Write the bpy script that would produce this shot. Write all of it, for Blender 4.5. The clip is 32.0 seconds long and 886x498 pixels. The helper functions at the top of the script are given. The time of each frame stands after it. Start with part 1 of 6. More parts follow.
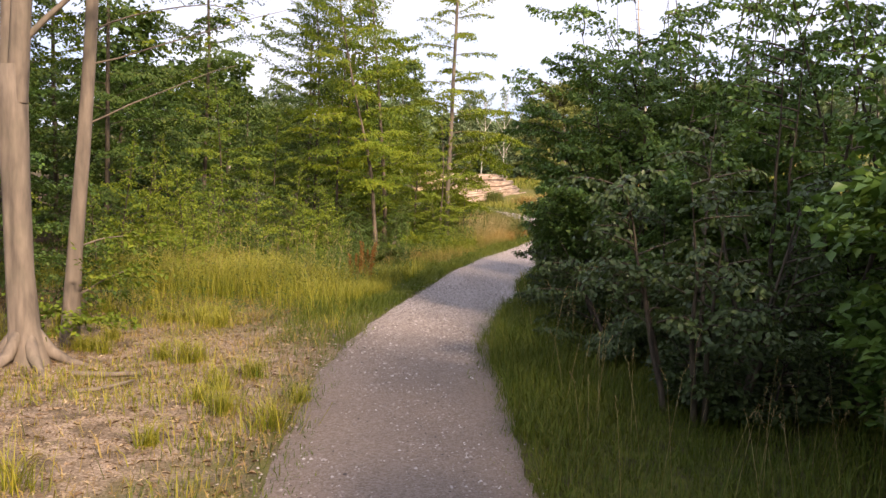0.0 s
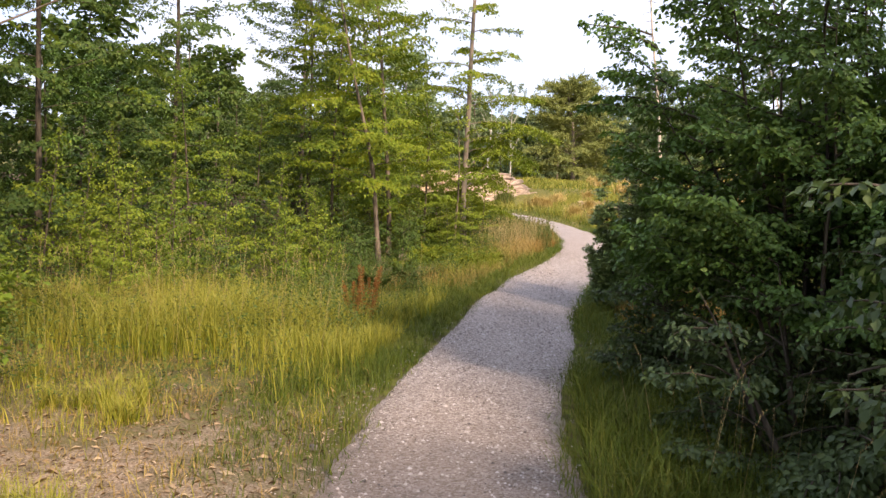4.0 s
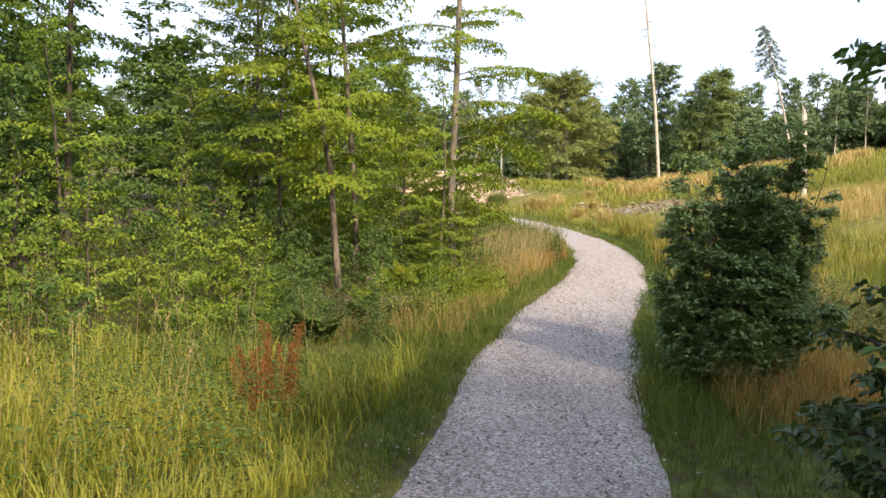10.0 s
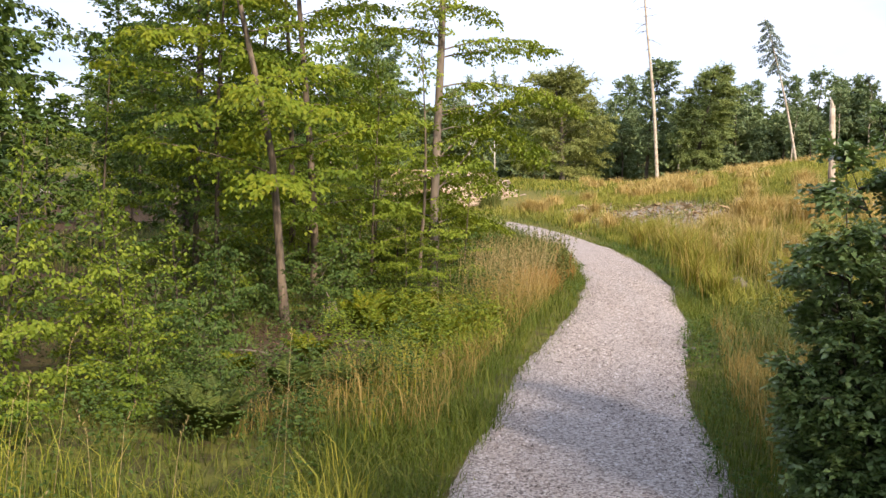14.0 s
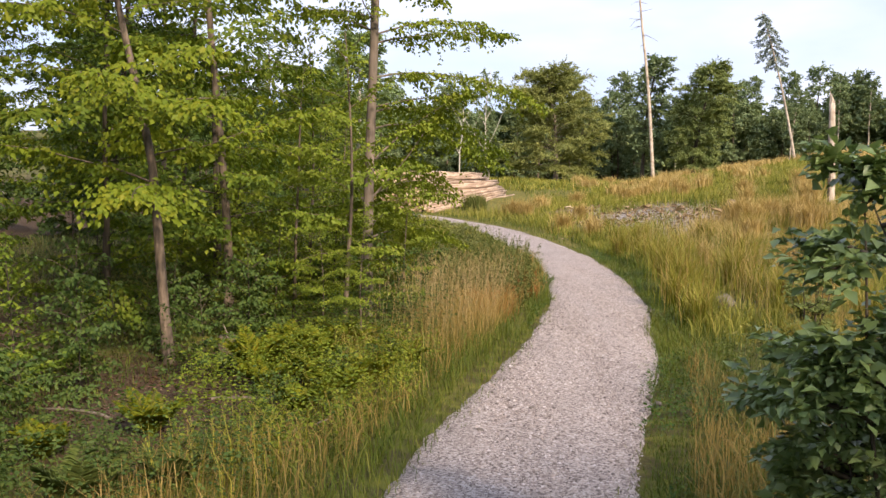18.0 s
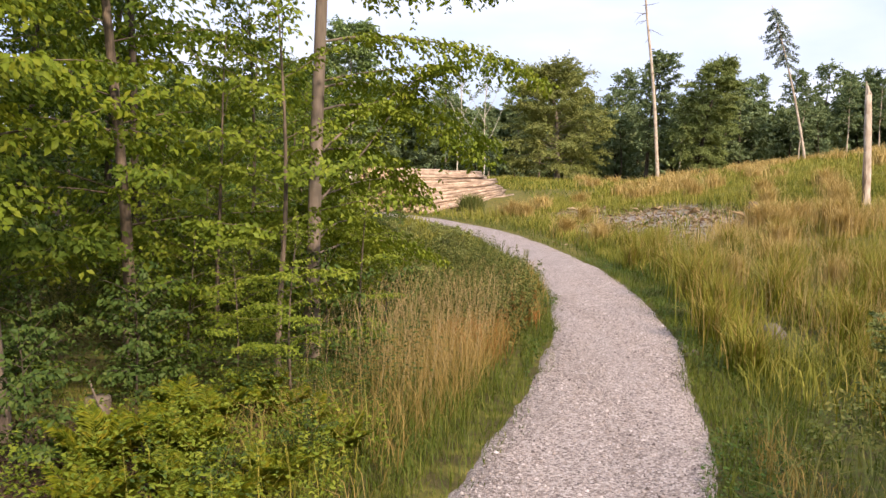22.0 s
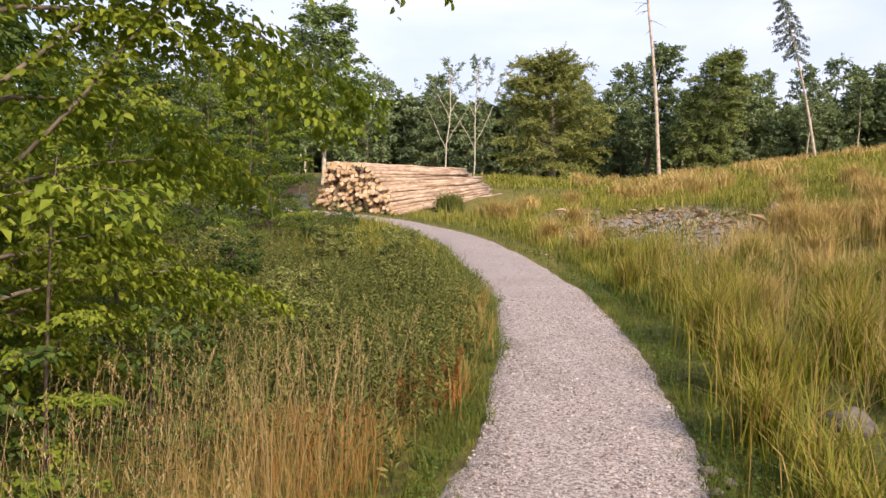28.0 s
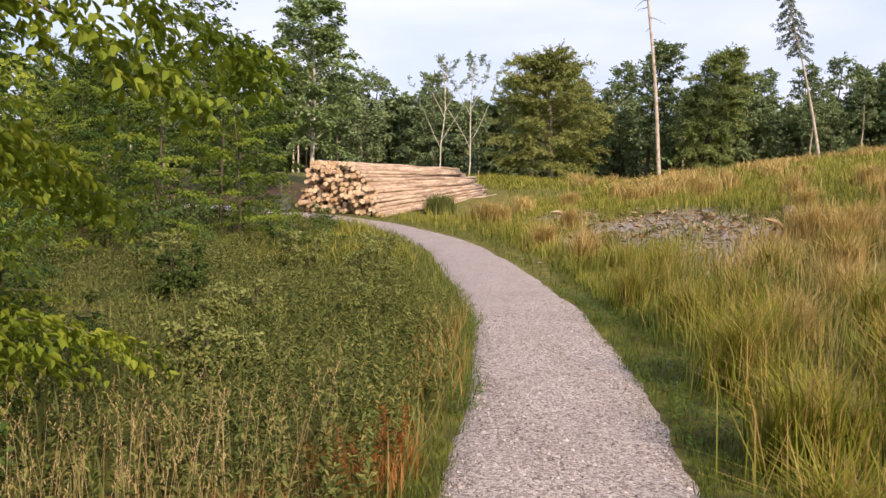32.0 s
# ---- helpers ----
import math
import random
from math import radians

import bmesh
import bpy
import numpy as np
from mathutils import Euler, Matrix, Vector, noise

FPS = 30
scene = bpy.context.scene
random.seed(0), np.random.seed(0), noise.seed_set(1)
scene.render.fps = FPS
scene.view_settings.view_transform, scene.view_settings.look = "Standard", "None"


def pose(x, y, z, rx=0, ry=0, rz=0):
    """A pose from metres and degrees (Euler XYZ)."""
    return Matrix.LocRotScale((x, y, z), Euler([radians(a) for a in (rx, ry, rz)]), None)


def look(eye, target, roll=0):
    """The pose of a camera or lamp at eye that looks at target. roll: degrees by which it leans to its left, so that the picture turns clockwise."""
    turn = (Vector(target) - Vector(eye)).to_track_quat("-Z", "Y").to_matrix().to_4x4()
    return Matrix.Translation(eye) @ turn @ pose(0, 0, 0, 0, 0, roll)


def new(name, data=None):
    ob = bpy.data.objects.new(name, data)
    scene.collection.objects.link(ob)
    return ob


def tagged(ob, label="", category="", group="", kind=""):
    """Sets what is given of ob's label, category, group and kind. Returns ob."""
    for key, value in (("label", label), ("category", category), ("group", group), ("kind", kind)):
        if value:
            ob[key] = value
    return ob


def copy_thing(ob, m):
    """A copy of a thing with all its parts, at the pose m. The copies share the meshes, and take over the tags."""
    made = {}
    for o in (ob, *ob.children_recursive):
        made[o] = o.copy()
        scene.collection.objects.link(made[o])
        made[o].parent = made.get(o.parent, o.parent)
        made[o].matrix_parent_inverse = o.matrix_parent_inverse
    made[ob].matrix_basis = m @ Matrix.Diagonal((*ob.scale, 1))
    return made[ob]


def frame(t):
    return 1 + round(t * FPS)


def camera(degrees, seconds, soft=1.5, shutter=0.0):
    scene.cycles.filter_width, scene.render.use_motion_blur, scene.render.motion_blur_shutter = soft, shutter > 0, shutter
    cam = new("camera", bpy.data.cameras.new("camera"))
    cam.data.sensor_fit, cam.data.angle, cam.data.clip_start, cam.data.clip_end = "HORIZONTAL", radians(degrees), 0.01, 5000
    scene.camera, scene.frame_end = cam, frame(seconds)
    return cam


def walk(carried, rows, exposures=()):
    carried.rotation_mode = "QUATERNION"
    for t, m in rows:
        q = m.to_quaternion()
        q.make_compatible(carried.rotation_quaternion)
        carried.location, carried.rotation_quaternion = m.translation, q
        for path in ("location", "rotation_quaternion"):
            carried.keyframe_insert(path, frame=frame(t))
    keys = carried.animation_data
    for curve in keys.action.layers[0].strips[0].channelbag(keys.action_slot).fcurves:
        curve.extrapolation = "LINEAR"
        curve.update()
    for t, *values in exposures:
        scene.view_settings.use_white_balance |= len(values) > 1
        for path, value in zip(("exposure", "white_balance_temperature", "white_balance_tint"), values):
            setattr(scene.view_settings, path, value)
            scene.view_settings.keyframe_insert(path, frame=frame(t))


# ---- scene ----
cam = camera(54.8, 32.0)
PATH = [
    (0, (1.323, -1.425, 1.662), (1.119, 0.557, 1.495), 2.1),
    (0.5, (1.164, -0.921, 1.655), (0.963, 1.061, 1.488), 2.2),
    (1, (1.037, -0.494, 1.649), (0.834, 1.489, 1.483), 2.2),
    (1.5, (1.043, -0.19, 1.674), (0.839, 1.793, 1.505), 2.2),
    (2, (1.035, 0.151, 1.698), (0.829, 2.133, 1.527), 2.2),
    (2.5, (0.981, 0.723, 1.675), (0.777, 2.706, 1.507), 2.4),
    (3, (0.864, 1.181, 1.685), (0.659, 3.163, 1.515), 2.4),
    (3.5, (0.672, 1.617, 1.681), (0.47, 3.6, 1.51), 2.3),
    (5.5, (0.564, 3.429, 1.598), (0.346, 5.41, 1.429), 2.2),
    (6, (0.51, 3.758, 1.554), (0.29, 5.739, 1.388), 2.1),
    (6.5, (0.558, 3.945, 1.52), (0.337, 5.926, 1.356), 1.8),
    (7, (0.55, 4.087, 1.495), (0.332, 6.069, 1.334), 1.8),
    (7.5, (0.335, 4.322, 1.492), (0.125, 6.304, 1.33), 1.7),
    (8, (0.337, 4.61, 1.522), (0.143, 6.594, 1.36), 1.8),
    (8.5, (0.359, 4.844, 1.545), (0.172, 6.828, 1.381), 1.8),
    (9, (0.356, 5.232, 1.565), (0.172, 7.216, 1.401), 1.8),
    (9.5, (0.323, 5.769, 1.552), (0.141, 7.754, 1.388), 1.7),
    (10, (0.293, 6.332, 1.535), (0.113, 8.318, 1.373), 1.6),
    (10.5, (0.261, 6.895, 1.512), (0.083, 8.88, 1.353), 1.5),
    (11, (0.261, 7.087, 1.484), (0.084, 9.073, 1.323), 1.5),
    (11.5, (0.253, 7.216, 1.482), (0.076, 9.202, 1.321), 1.4),
    (12, (0.247, 7.476, 1.516), (0.071, 9.462, 1.355), 1.4),
    (12.5, (0.221, 7.872, 1.553), (0.052, 9.858, 1.389), 1.8),
    (13, (0.189, 8.344, 1.568), (0.022, 10.33, 1.403), 1.8),
    (13.5, (0.096, 8.982, 1.563), (-0.067, 10.969, 1.399), 1.7),
    (14, (0.185, 9.269, 1.563), (0.022, 11.256, 1.4), 1.7),
    (14.5, (0.277, 9.452, 1.568), (0.115, 11.438, 1.405), 1.7),
    (16.5, (0.603, 10.247, 1.635), (0.442, 12.234, 1.468), 1.8),
    (17, (0.724, 10.445, 1.653), (0.561, 12.432, 1.486), 1.6),
    (17.5, (0.775, 10.777, 1.67), (0.612, 12.763, 1.504), 1.5),
    (18, (0.798, 11.046, 1.678), (0.636, 13.033, 1.511), 1.5),
    (18.5, (0.791, 11.338, 1.685), (0.63, 13.324, 1.518), 1.6),
    (19, (0.751, 11.528, 1.678), (0.589, 13.514, 1.512), 1.5),
    (19.5, (0.856, 11.673, 1.691), (0.694, 13.66, 1.523), 1.7),
    (20, (0.865, 11.898, 1.703), (0.701, 13.885, 1.536), 1.6),
    (20.5, (0.785, 12.218, 1.718), (0.623, 14.204, 1.55), 1.6),
    (21, (0.755, 12.681, 1.722), (0.591, 14.667, 1.555), 1.6),
    (21.5, (0.774, 13.143, 1.704), (0.608, 15.129, 1.539), 1.5),
    (22, (0.867, 13.528, 1.673), (0.704, 15.514, 1.503), 1.8),
    (22.5, (1.01, 14.018, 1.65), (0.846, 16.004, 1.482), 1.7),
    (23, (1.009, 14.261, 1.635), (0.845, 16.247, 1.466), 1.6),
    (23.5, (1.048, 14.475, 1.622), (0.883, 16.461, 1.452), 1.7),
    (24, (1.095, 14.807, 1.618), (0.93, 16.793, 1.449), 1.7),
    (24.5, (1.12, 15.21, 1.633), (0.955, 17.196, 1.463), 1.7),
    (25, (1.189, 15.496, 1.635), (1.024, 17.482, 1.463), 1.9),
    (25.5, (1.208, 15.766, 1.635), (1.044, 17.752, 1.463), 1.8),
    (27.5, (1.421, 17.133, 1.598), (1.256, 19.118, 1.427), 1.9),
    (28, (1.501, 17.497, 1.593), (1.336, 19.483, 1.422), 2.0),
    (28.5, (1.563, 17.771, 1.586), (1.397, 19.757, 1.416), 1.9),
    (29, (1.599, 17.984, 1.584), (1.433, 19.97, 1.413), 1.9),
    (29.5, (1.643, 18.154, 1.584), (1.477, 20.14, 1.413), 1.9),
    (30, (1.661, 18.301, 1.573), (1.495, 20.287, 1.402), 2.0),
    (30.5, (1.633, 18.389, 1.578), (1.468, 20.374, 1.407), 2.0),
    (31, (1.593, 18.598, 1.587), (1.428, 20.584, 1.417), 2.0),
    (31.5, (1.649, 18.851, 1.596), (1.484, 20.837, 1.426), 2.0),
    (32, (1.668, 19.14, 1.588), (1.506, 21.126, 1.418), 2.1),
]
EXPOSURES = [(0, 0.8, 7000, 26), (4, 0.92, 6800, 23), (9, 1.0, 6450, 15), (14, 0.86, 6500, 19), (18, 0.64, 6600, 22), (20, 0.63, 6650, 24), (24, 0.64, 6650, 24), (32, 0.46, 6700, 25)]
walk(cam, [(t, look(eye, target, roll)) for t, eye, target, roll in PATH], EXPOSURES)

# ---- world, sun, exposure ----
SUN_EL, SUN_AZ = 33.0, 146.0          # degrees; azimuth clockwise from +y
world = bpy.data.worlds.new("world")
scene.world = world
world.use_nodes = True
wt = world.node_tree
wt.nodes.clear()
sky = wt.nodes.new("ShaderNodeTexSky")
sky.sky_type, sky.sun_disc = "NISHITA", False
sky.sun_elevation, sky.sun_rotation = radians(SUN_EL), radians(SUN_AZ)
sky.air_density, sky.dust_density, sky.ozone_density = 1.0, 3.0, 1.0
haze = wt.nodes.new("ShaderNodeMix")
haze.data_type = "RGBA"
haze.inputs[0].default_value = 0.8
wbg = wt.nodes.new("ShaderNodeBackground")
wbg.inputs["Strength"].default_value = 0.145
wout = wt.nodes.new("ShaderNodeOutputWorld")
wc = wt.nodes.new("ShaderNodeTexCoord")
wm = wt.nodes.new("ShaderNodeMapping")
wm.inputs["Scale"].default_value = (1.0, 1.0, 3.2)
wn = wt.nodes.new("ShaderNodeTexNoise")
wn.inputs["Scale"].default_value, wn.inputs["Detail"].default_value, wn.inputs["Roughness"].default_value = 2.2, 5, 0.5
wr = wt.nodes.new("ShaderNodeValToRGB")
wr.color_ramp.elements[0].position, wr.color_ramp.elements[0].color = 0.36, (2.9, 3.95, 5.7, 1)
wr.color_ramp.elements[1].position, wr.color_ramp.elements[1].color = 0.62, (4.9, 5.5, 6.4, 1)
wt.links.new(wc.outputs["Generated"], wm.inputs["Vector"])
wt.links.new(wm.outputs[0], wn.inputs["Vector"])
wt.links.new(wn.outputs[0], wr.inputs[0])
wt.links.new(wr.outputs[0], haze.inputs[7])
wt.links.new(sky.outputs[0], haze.inputs[6])
wt.links.new(haze.outputs[2], wbg.inputs["Color"])
wt.links.new(wbg.outputs[0], wout.inputs["Surface"])

sun = new("sun", bpy.data.lights.new("sun", "SUN"))
sun.data.energy, sun.data.angle, sun.data.color = 4.3, radians(5.0), (1.0, 0.88, 0.68)
sa, se = radians(SUN_AZ), radians(SUN_EL)
sun_way = Vector((math.sin(sa) * math.cos(se), math.cos(sa) * math.cos(se), math.sin(se)))
sun.matrix_world = look(sun_way * 100, (0, 0, 0))


# ---- materials ----
def nodes_of(name):
    m = bpy.data.materials.new(name)
    m.use_nodes = True
    t = m.node_tree
    t.nodes.clear()
    out = t.nodes.new("ShaderNodeOutputMaterial")
    return m, t, out


def ramp(t, fac, stops):
    r = t.nodes.new("ShaderNodeValToRGB")
    e = r.color_ramp.elements
    e[0].position, e[0].color = stops[0][0], (*stops[0][1], 1)
    e[1].position, e[1].color = stops[-1][0], (*stops[-1][1], 1)
    for p, c in stops[1:-1]:
        n = e.new(p)
        n.color = (*c, 1)
    t.links.new(fac, r.inputs[0])
    return r.outputs[0]


def tex_noise(t, scale, detail=4, rough=0.6, coord="Object"):
    c = t.nodes.new("ShaderNodeTexCoord")
    n = t.nodes.new("ShaderNodeTexNoise")
    n.inputs["Scale"].default_value, n.inputs["Detail"].default_value, n.inputs["Roughness"].default_value = scale, detail, rough
    t.links.new(c.outputs[coord], n.inputs["Vector"])
    return n.outputs[0]


def mixc(t, fac, a, b, mode="MIX"):
    m = t.nodes.new("ShaderNodeMix")
    m.data_type, m.blend_type = "RGBA", mode
    for sock, v in ((m.inputs[0], fac), (m.inputs[6], a), (m.inputs[7], b)):
        if isinstance(v, (int, float)):
            sock.default_value = v
        elif isinstance(v, tuple):
            sock.default_value = (*v, 1)
        else:
            t.links.new(v, sock)
    return m.outputs[2]


def attr(t, name):
    a = t.nodes.new("ShaderNodeAttribute")
    a.attribute_name = name
    return a.outputs["Fac"]


def principled(t, out, colour, rough, bump=None, strength=0.3, dist=0.02, spec=0.3):
    p = t.nodes.new("ShaderNodeBsdfPrincipled")
    p.inputs["Specular IOR Level"].default_value = spec
    if isinstance(colour, tuple):
        p.inputs["Base Color"].default_value = (*colour, 1)
    else:
        t.links.new(colour, p.inputs["Base Color"])
    p.inputs["Roughness"].default_value = rough
    if bump is not None:
        b = t.nodes.new("ShaderNodeBump")
        b.inputs["Strength"].default_value, b.inputs["Distance"].default_value = strength, dist
        t.links.new(bump, b.inputs["Height"])
        t.links.new(b.outputs[0], p.inputs["Normal"])
    if out is not None:
        t.links.new(p.outputs[0], out.inputs["Surface"])
    return p


def leafy(name, stops, through_light=0.35, rough=0.5, tip=None, spec=0.14, vary=0.82):
    """Leaf or blade: colour varies leaf by leaf and in large drifts, with light passing through."""
    m, t, out = nodes_of(name)
    g = t.nodes.new("ShaderNodeNewGeometry")
    drift = tex_noise(t, 0.9, 2)
    add = t.nodes.new("ShaderNodeMath")
    add.operation = "MULTIPLY_ADD"
    t.links.new(g.outputs["Random Per Island"], add.inputs[0])
    add.inputs[1].default_value = vary
    sub = t.nodes.new("ShaderNodeMath")
    sub.operation = "MULTIPLY_ADD"
    t.links.new(drift, sub.inputs[0])
    sub.inputs[1].default_value, sub.inputs[2].default_value = 0.8, 0.1 - 0.5 * vary
    t.links.new(sub.outputs[0], add.inputs[2])
    col = ramp(t, add.outputs[0], stops)
    if tip:
        col = mixc(t, ramp(t, attr(t, "along"), [(0.25, (0, 0, 0)), (1.0, (1, 1, 1))]), col, tip)
    p = principled(t, None, col, rough, spec=spec)
    tr = t.nodes.new("ShaderNodeBsdfTranslucent")
    t.links.new(mixc(t, 1.0, col, (1.0, 0.95, 0.55), "MULTIPLY"), tr.inputs["Color"])
    mx = t.nodes.new("ShaderNodeMixShader")
    mx.inputs[0].default_value = through_light
    t.links.new(p.outputs[0], mx.inputs[1])
    t.links.new(tr.outputs[0], mx.inputs[2])
    t.links.new(mx.outputs[0], out.inputs["Surface"])
    return m


M = {}
M["leaf_beech"] = leafy("beech leaf", [(0, (0.0535, 0.09658, 0.01369)), (0.5, (0.1296, 0.1932, 0.02051)), (0.85, (0.2443, 0.2717, 0.02859)), (1, (0.3667, 0.2838, 0.03427))], vary=0.45)
M["leaf_yellow"] = leafy("yellowing leaf", [(0, (0.08662, 0.1462, 0.01434)), (0.5, (0.1741, 0.2298, 0.01917)), (0.85, (0.2616, 0.2717, 0.02393)), (1, (0.3482, 0.2826, 0.02876))], 0.42, vary=0.45)
M["leaf_fresh"] = leafy("fresh sapling leaf", [(0, (0.08136, 0.1342, 0.01777)), (0.5, (0.1914, 0.255, 0.02748)), (0.85, (0.3255, 0.3578, 0.04443)), (1, (0.4401, 0.4026, 0.05657))], 0.42, vary=0.45)
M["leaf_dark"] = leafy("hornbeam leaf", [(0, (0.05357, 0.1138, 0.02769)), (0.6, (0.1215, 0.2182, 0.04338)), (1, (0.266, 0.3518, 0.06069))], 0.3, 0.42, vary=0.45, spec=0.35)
M["leaf_birch"] = leafy("birch leaf", [(0, (0.1, 0.155, 0.06)), (0.6, (0.19, 0.275, 0.09)), (1, (0.43, 0.5, 0.21))], 0.3, 0.36, vary=0.45, spec=0.5)
# forest leaf: kept dark so its colour carries the shade inside the woods
M["leaf_forest_shaded"] = leafy("shade-darkened forest leaf", [(0, (0.03105, 0.06537, 0.0169)), (0.5, (0.07018, 0.1178, 0.02537)), (1, (0.155, 0.1837, 0.03525))], 0.3, vary=0.45)
# Pale and bluish: the distance haze is put into this leaf colour.
M["leaf_far"] = leafy("hazed distant crown leaf", [(0.0, (0.08632, 0.1316, 0.06613)), (0.5, (0.1728, 0.2364, 0.1133)), (1.0, (0.2941, 0.3327, 0.1509))], 0.25, 0.6, vary=0.45)
M["leaf_lime"] = leafy("muted lime leaf", [(0, (0.11, 0.155, 0.055)), (0.5, (0.22, 0.275, 0.092)), (1, (0.37, 0.4, 0.14))], 0.28, 0.6, vary=0.45)
# Olive tone, lightened to stand in for haze over the field beech.
M["leaf_olive"] = leafy("haze-lightened olive crown leaf", [(0.0, (0.125, 0.155, 0.05)), (0.5, (0.25, 0.28, 0.085)), (1.0, (0.42, 0.41, 0.14))], 0.3, 0.6, vary=0.45)
# Darker copy of the hornbeam leaf, for low shrubs in deep shade.
M["leaf_bush_shaded"] = leafy("shade-darkened hornbeam leaf", [(0, (0.0374, 0.066, 0.0242)), (0.6, (0.0825, 0.1265, 0.0407)), (1, (0.187, 0.231, 0.0825))], 0.3, 0.42, vary=0.45, spec=0.35)
M["clover"] = leafy("clover leaf", [(0.0, (0.035, 0.085, 0.016)), (0.6, (0.075, 0.145, 0.026)), (1.0, (0.15, 0.19, 0.04))], 0.3, 0.5)
M["needle"] = leafy("grey spruce needle", [(0.0, (0.0975, 0.1414, 0.117)), (1.0, (0.273, 0.3205, 0.273))], 0.1, 0.7)
M["grass_green"] = leafy("green grass", [(0, (0.05376, 0.0912, 0.01322)), (0.6, (0.1187, 0.1548, 0.02208)), (1, (0.215, 0.2099, 0.04416))], 0.35, 0.5)
M["grass_gold"] = leafy("sunny tall grass", [(0.0, (0.07, 0.125, 0.011)), (0.5, (0.24, 0.25, 0.022)), (1.0, (0.46, 0.39, 0.055))], 0.4, 0.5, (0.37, 0.35, 0.07))
M["grass_straw"] = leafy("dry straw grass", [(0, (0.132, 0.1155, 0.0285)), (0.5, (0.319, 0.231, 0.0665)), (1, (0.506, 0.3727, 0.1377))], 0.35, 0.6, (0.38, 0.255, 0.085))
M["grass_field"] = leafy("clearing grass", [(0.0, (0.05, 0.08, 0.01)), (0.4, (0.165, 0.195, 0.026)), (0.75, (0.31, 0.29, 0.055)), (1.0, (0.5, 0.385, 0.12))], 0.35, 0.6, (0.28, 0.265, 0.052))
M["rush"] = leafy("rush blade", [(0.0, (0.04, 0.08, 0.007)), (0.6, (0.16, 0.185, 0.015)), (1.0, (0.36, 0.31, 0.045))], 0.3, 0.45, (0.27, 0.25, 0.04))
M["weed"] = leafy("olive weed leaf", [(0, (0.06114, 0.08698, 0.02403)), (0.6, (0.1446, 0.1728, 0.04589)), (1, (0.3112, 0.2788, 0.09286))], 0.3, 0.6)
M["fern"] = leafy("fern frond", [(0, (0.0932, 0.141, 0.01085)), (0.6, (0.2081, 0.2322, 0.0155)), (1, (0.3438, 0.2715, 0.02716))], 0.4)
M["fern_dark"] = leafy("dark fern frond", [(0.0, (0.0612, 0.09248, 0.0238)), (1.0, (0.1591, 0.1965, 0.04675))], 0.3)
M["dock"] = leafy("rusty dock seed", [(0, (0.1632, 0.06, 0.0175)), (0.6, (0.2856, 0.126, 0.035)), (1, (0.3536, 0.186, 0.063))], 0.25, 0.7)
M["grass_rust"] = leafy("rusty dry grass", [(0.0, (0.19, 0.078, 0.022)), (0.5, (0.36, 0.16, 0.045)), (1.0, (0.48, 0.27, 0.09))], 0.3, 0.6, (0.45, 0.19, 0.05))
M["litter_dark"] = leafy("dark bark litter", [(0.0, (0.0425, 0.0238, 0.0153)), (0.6, (0.1275, 0.07225, 0.04675)), (1.0, (0.255, 0.17, 0.119))], 0.05, 0.85)
M["tuft"] = leafy("pale tan tuft", [(0.0, (0.3, 0.215, 0.075)), (0.5, (0.5, 0.37, 0.14)), (1.0, (0.66, 0.51, 0.23))], 0.35, 0.6)
M["seed"] = leafy("grass seed head", [(0.0, (0.3, 0.22, 0.09)), (1.0, (0.55, 0.42, 0.22))], 0.3, 0.7)
M["litter"] = leafy("dry litter", [(0.0, (0.12, 0.075, 0.045)), (0.6, (0.32, 0.22, 0.13)), (1.0, (0.5, 0.4, 0.26))], 0.1, 0.8)


def bark(name, a, b, scale, strength, moss=None, grain=(1, 1, 0.22)):
    m, t, out = nodes_of(name)
    c = t.nodes.new("ShaderNodeTexCoord")
    mp = t.nodes.new("ShaderNodeMapping")
    mp.inputs["Scale"].default_value = grain
    t.links.new(c.outputs["Object"], mp.inputs["Vector"])
    n = t.nodes.new("ShaderNodeTexNoise")
    n.inputs["Scale"].default_value, n.inputs["Detail"].default_value = scale, 6
    t.links.new(mp.outputs[0], n.inputs["Vector"])
    col = ramp(t, n.outputs[0], [(0.3, a), (0.7, b)])
    blot = tex_noise(t, 3.0, 3)
    col = mixc(t, ramp(t, blot, [(0.5, (0, 0, 0)), (0.72, (0.7, 0.7, 0.7))]), col, moss or tuple(v * 0.5 for v in a))
    principled(t, out, col, 0.85, n.outputs[0], strength, 0.02)
    return m


M["bark_beech"] = bark("beech bark", (0.1, 0.08, 0.062), (0.24, 0.19, 0.142), 14, 0.5, (0.15, 0.128, 0.09))
M["bark_brown"] = bark("brown bark", (0.058, 0.046, 0.033), (0.21, 0.158, 0.108), 24, 0.9)
M["bark_dark"] = bark("dark stem bark", (0.035, 0.028, 0.02), (0.12, 0.093, 0.062), 22, 0.8)
M["bark_pale"] = bark("pale dead wood", (0.3, 0.25, 0.19), (0.55, 0.47, 0.37), 16, 0.5, (0.2, 0.13, 0.08))
M["bark_birch"] = bark("pale birch bark", (0.4, 0.36, 0.28), (0.62, 0.58, 0.48), 10, 0.3, (0.12, 0.1, 0.08))
M["bark_log"] = bark("peeled log bark", (0.2, 0.135, 0.085), (0.62, 0.47, 0.33), 9, 0.5, (0.22, 0.13, 0.08), (0.12, 1, 1))


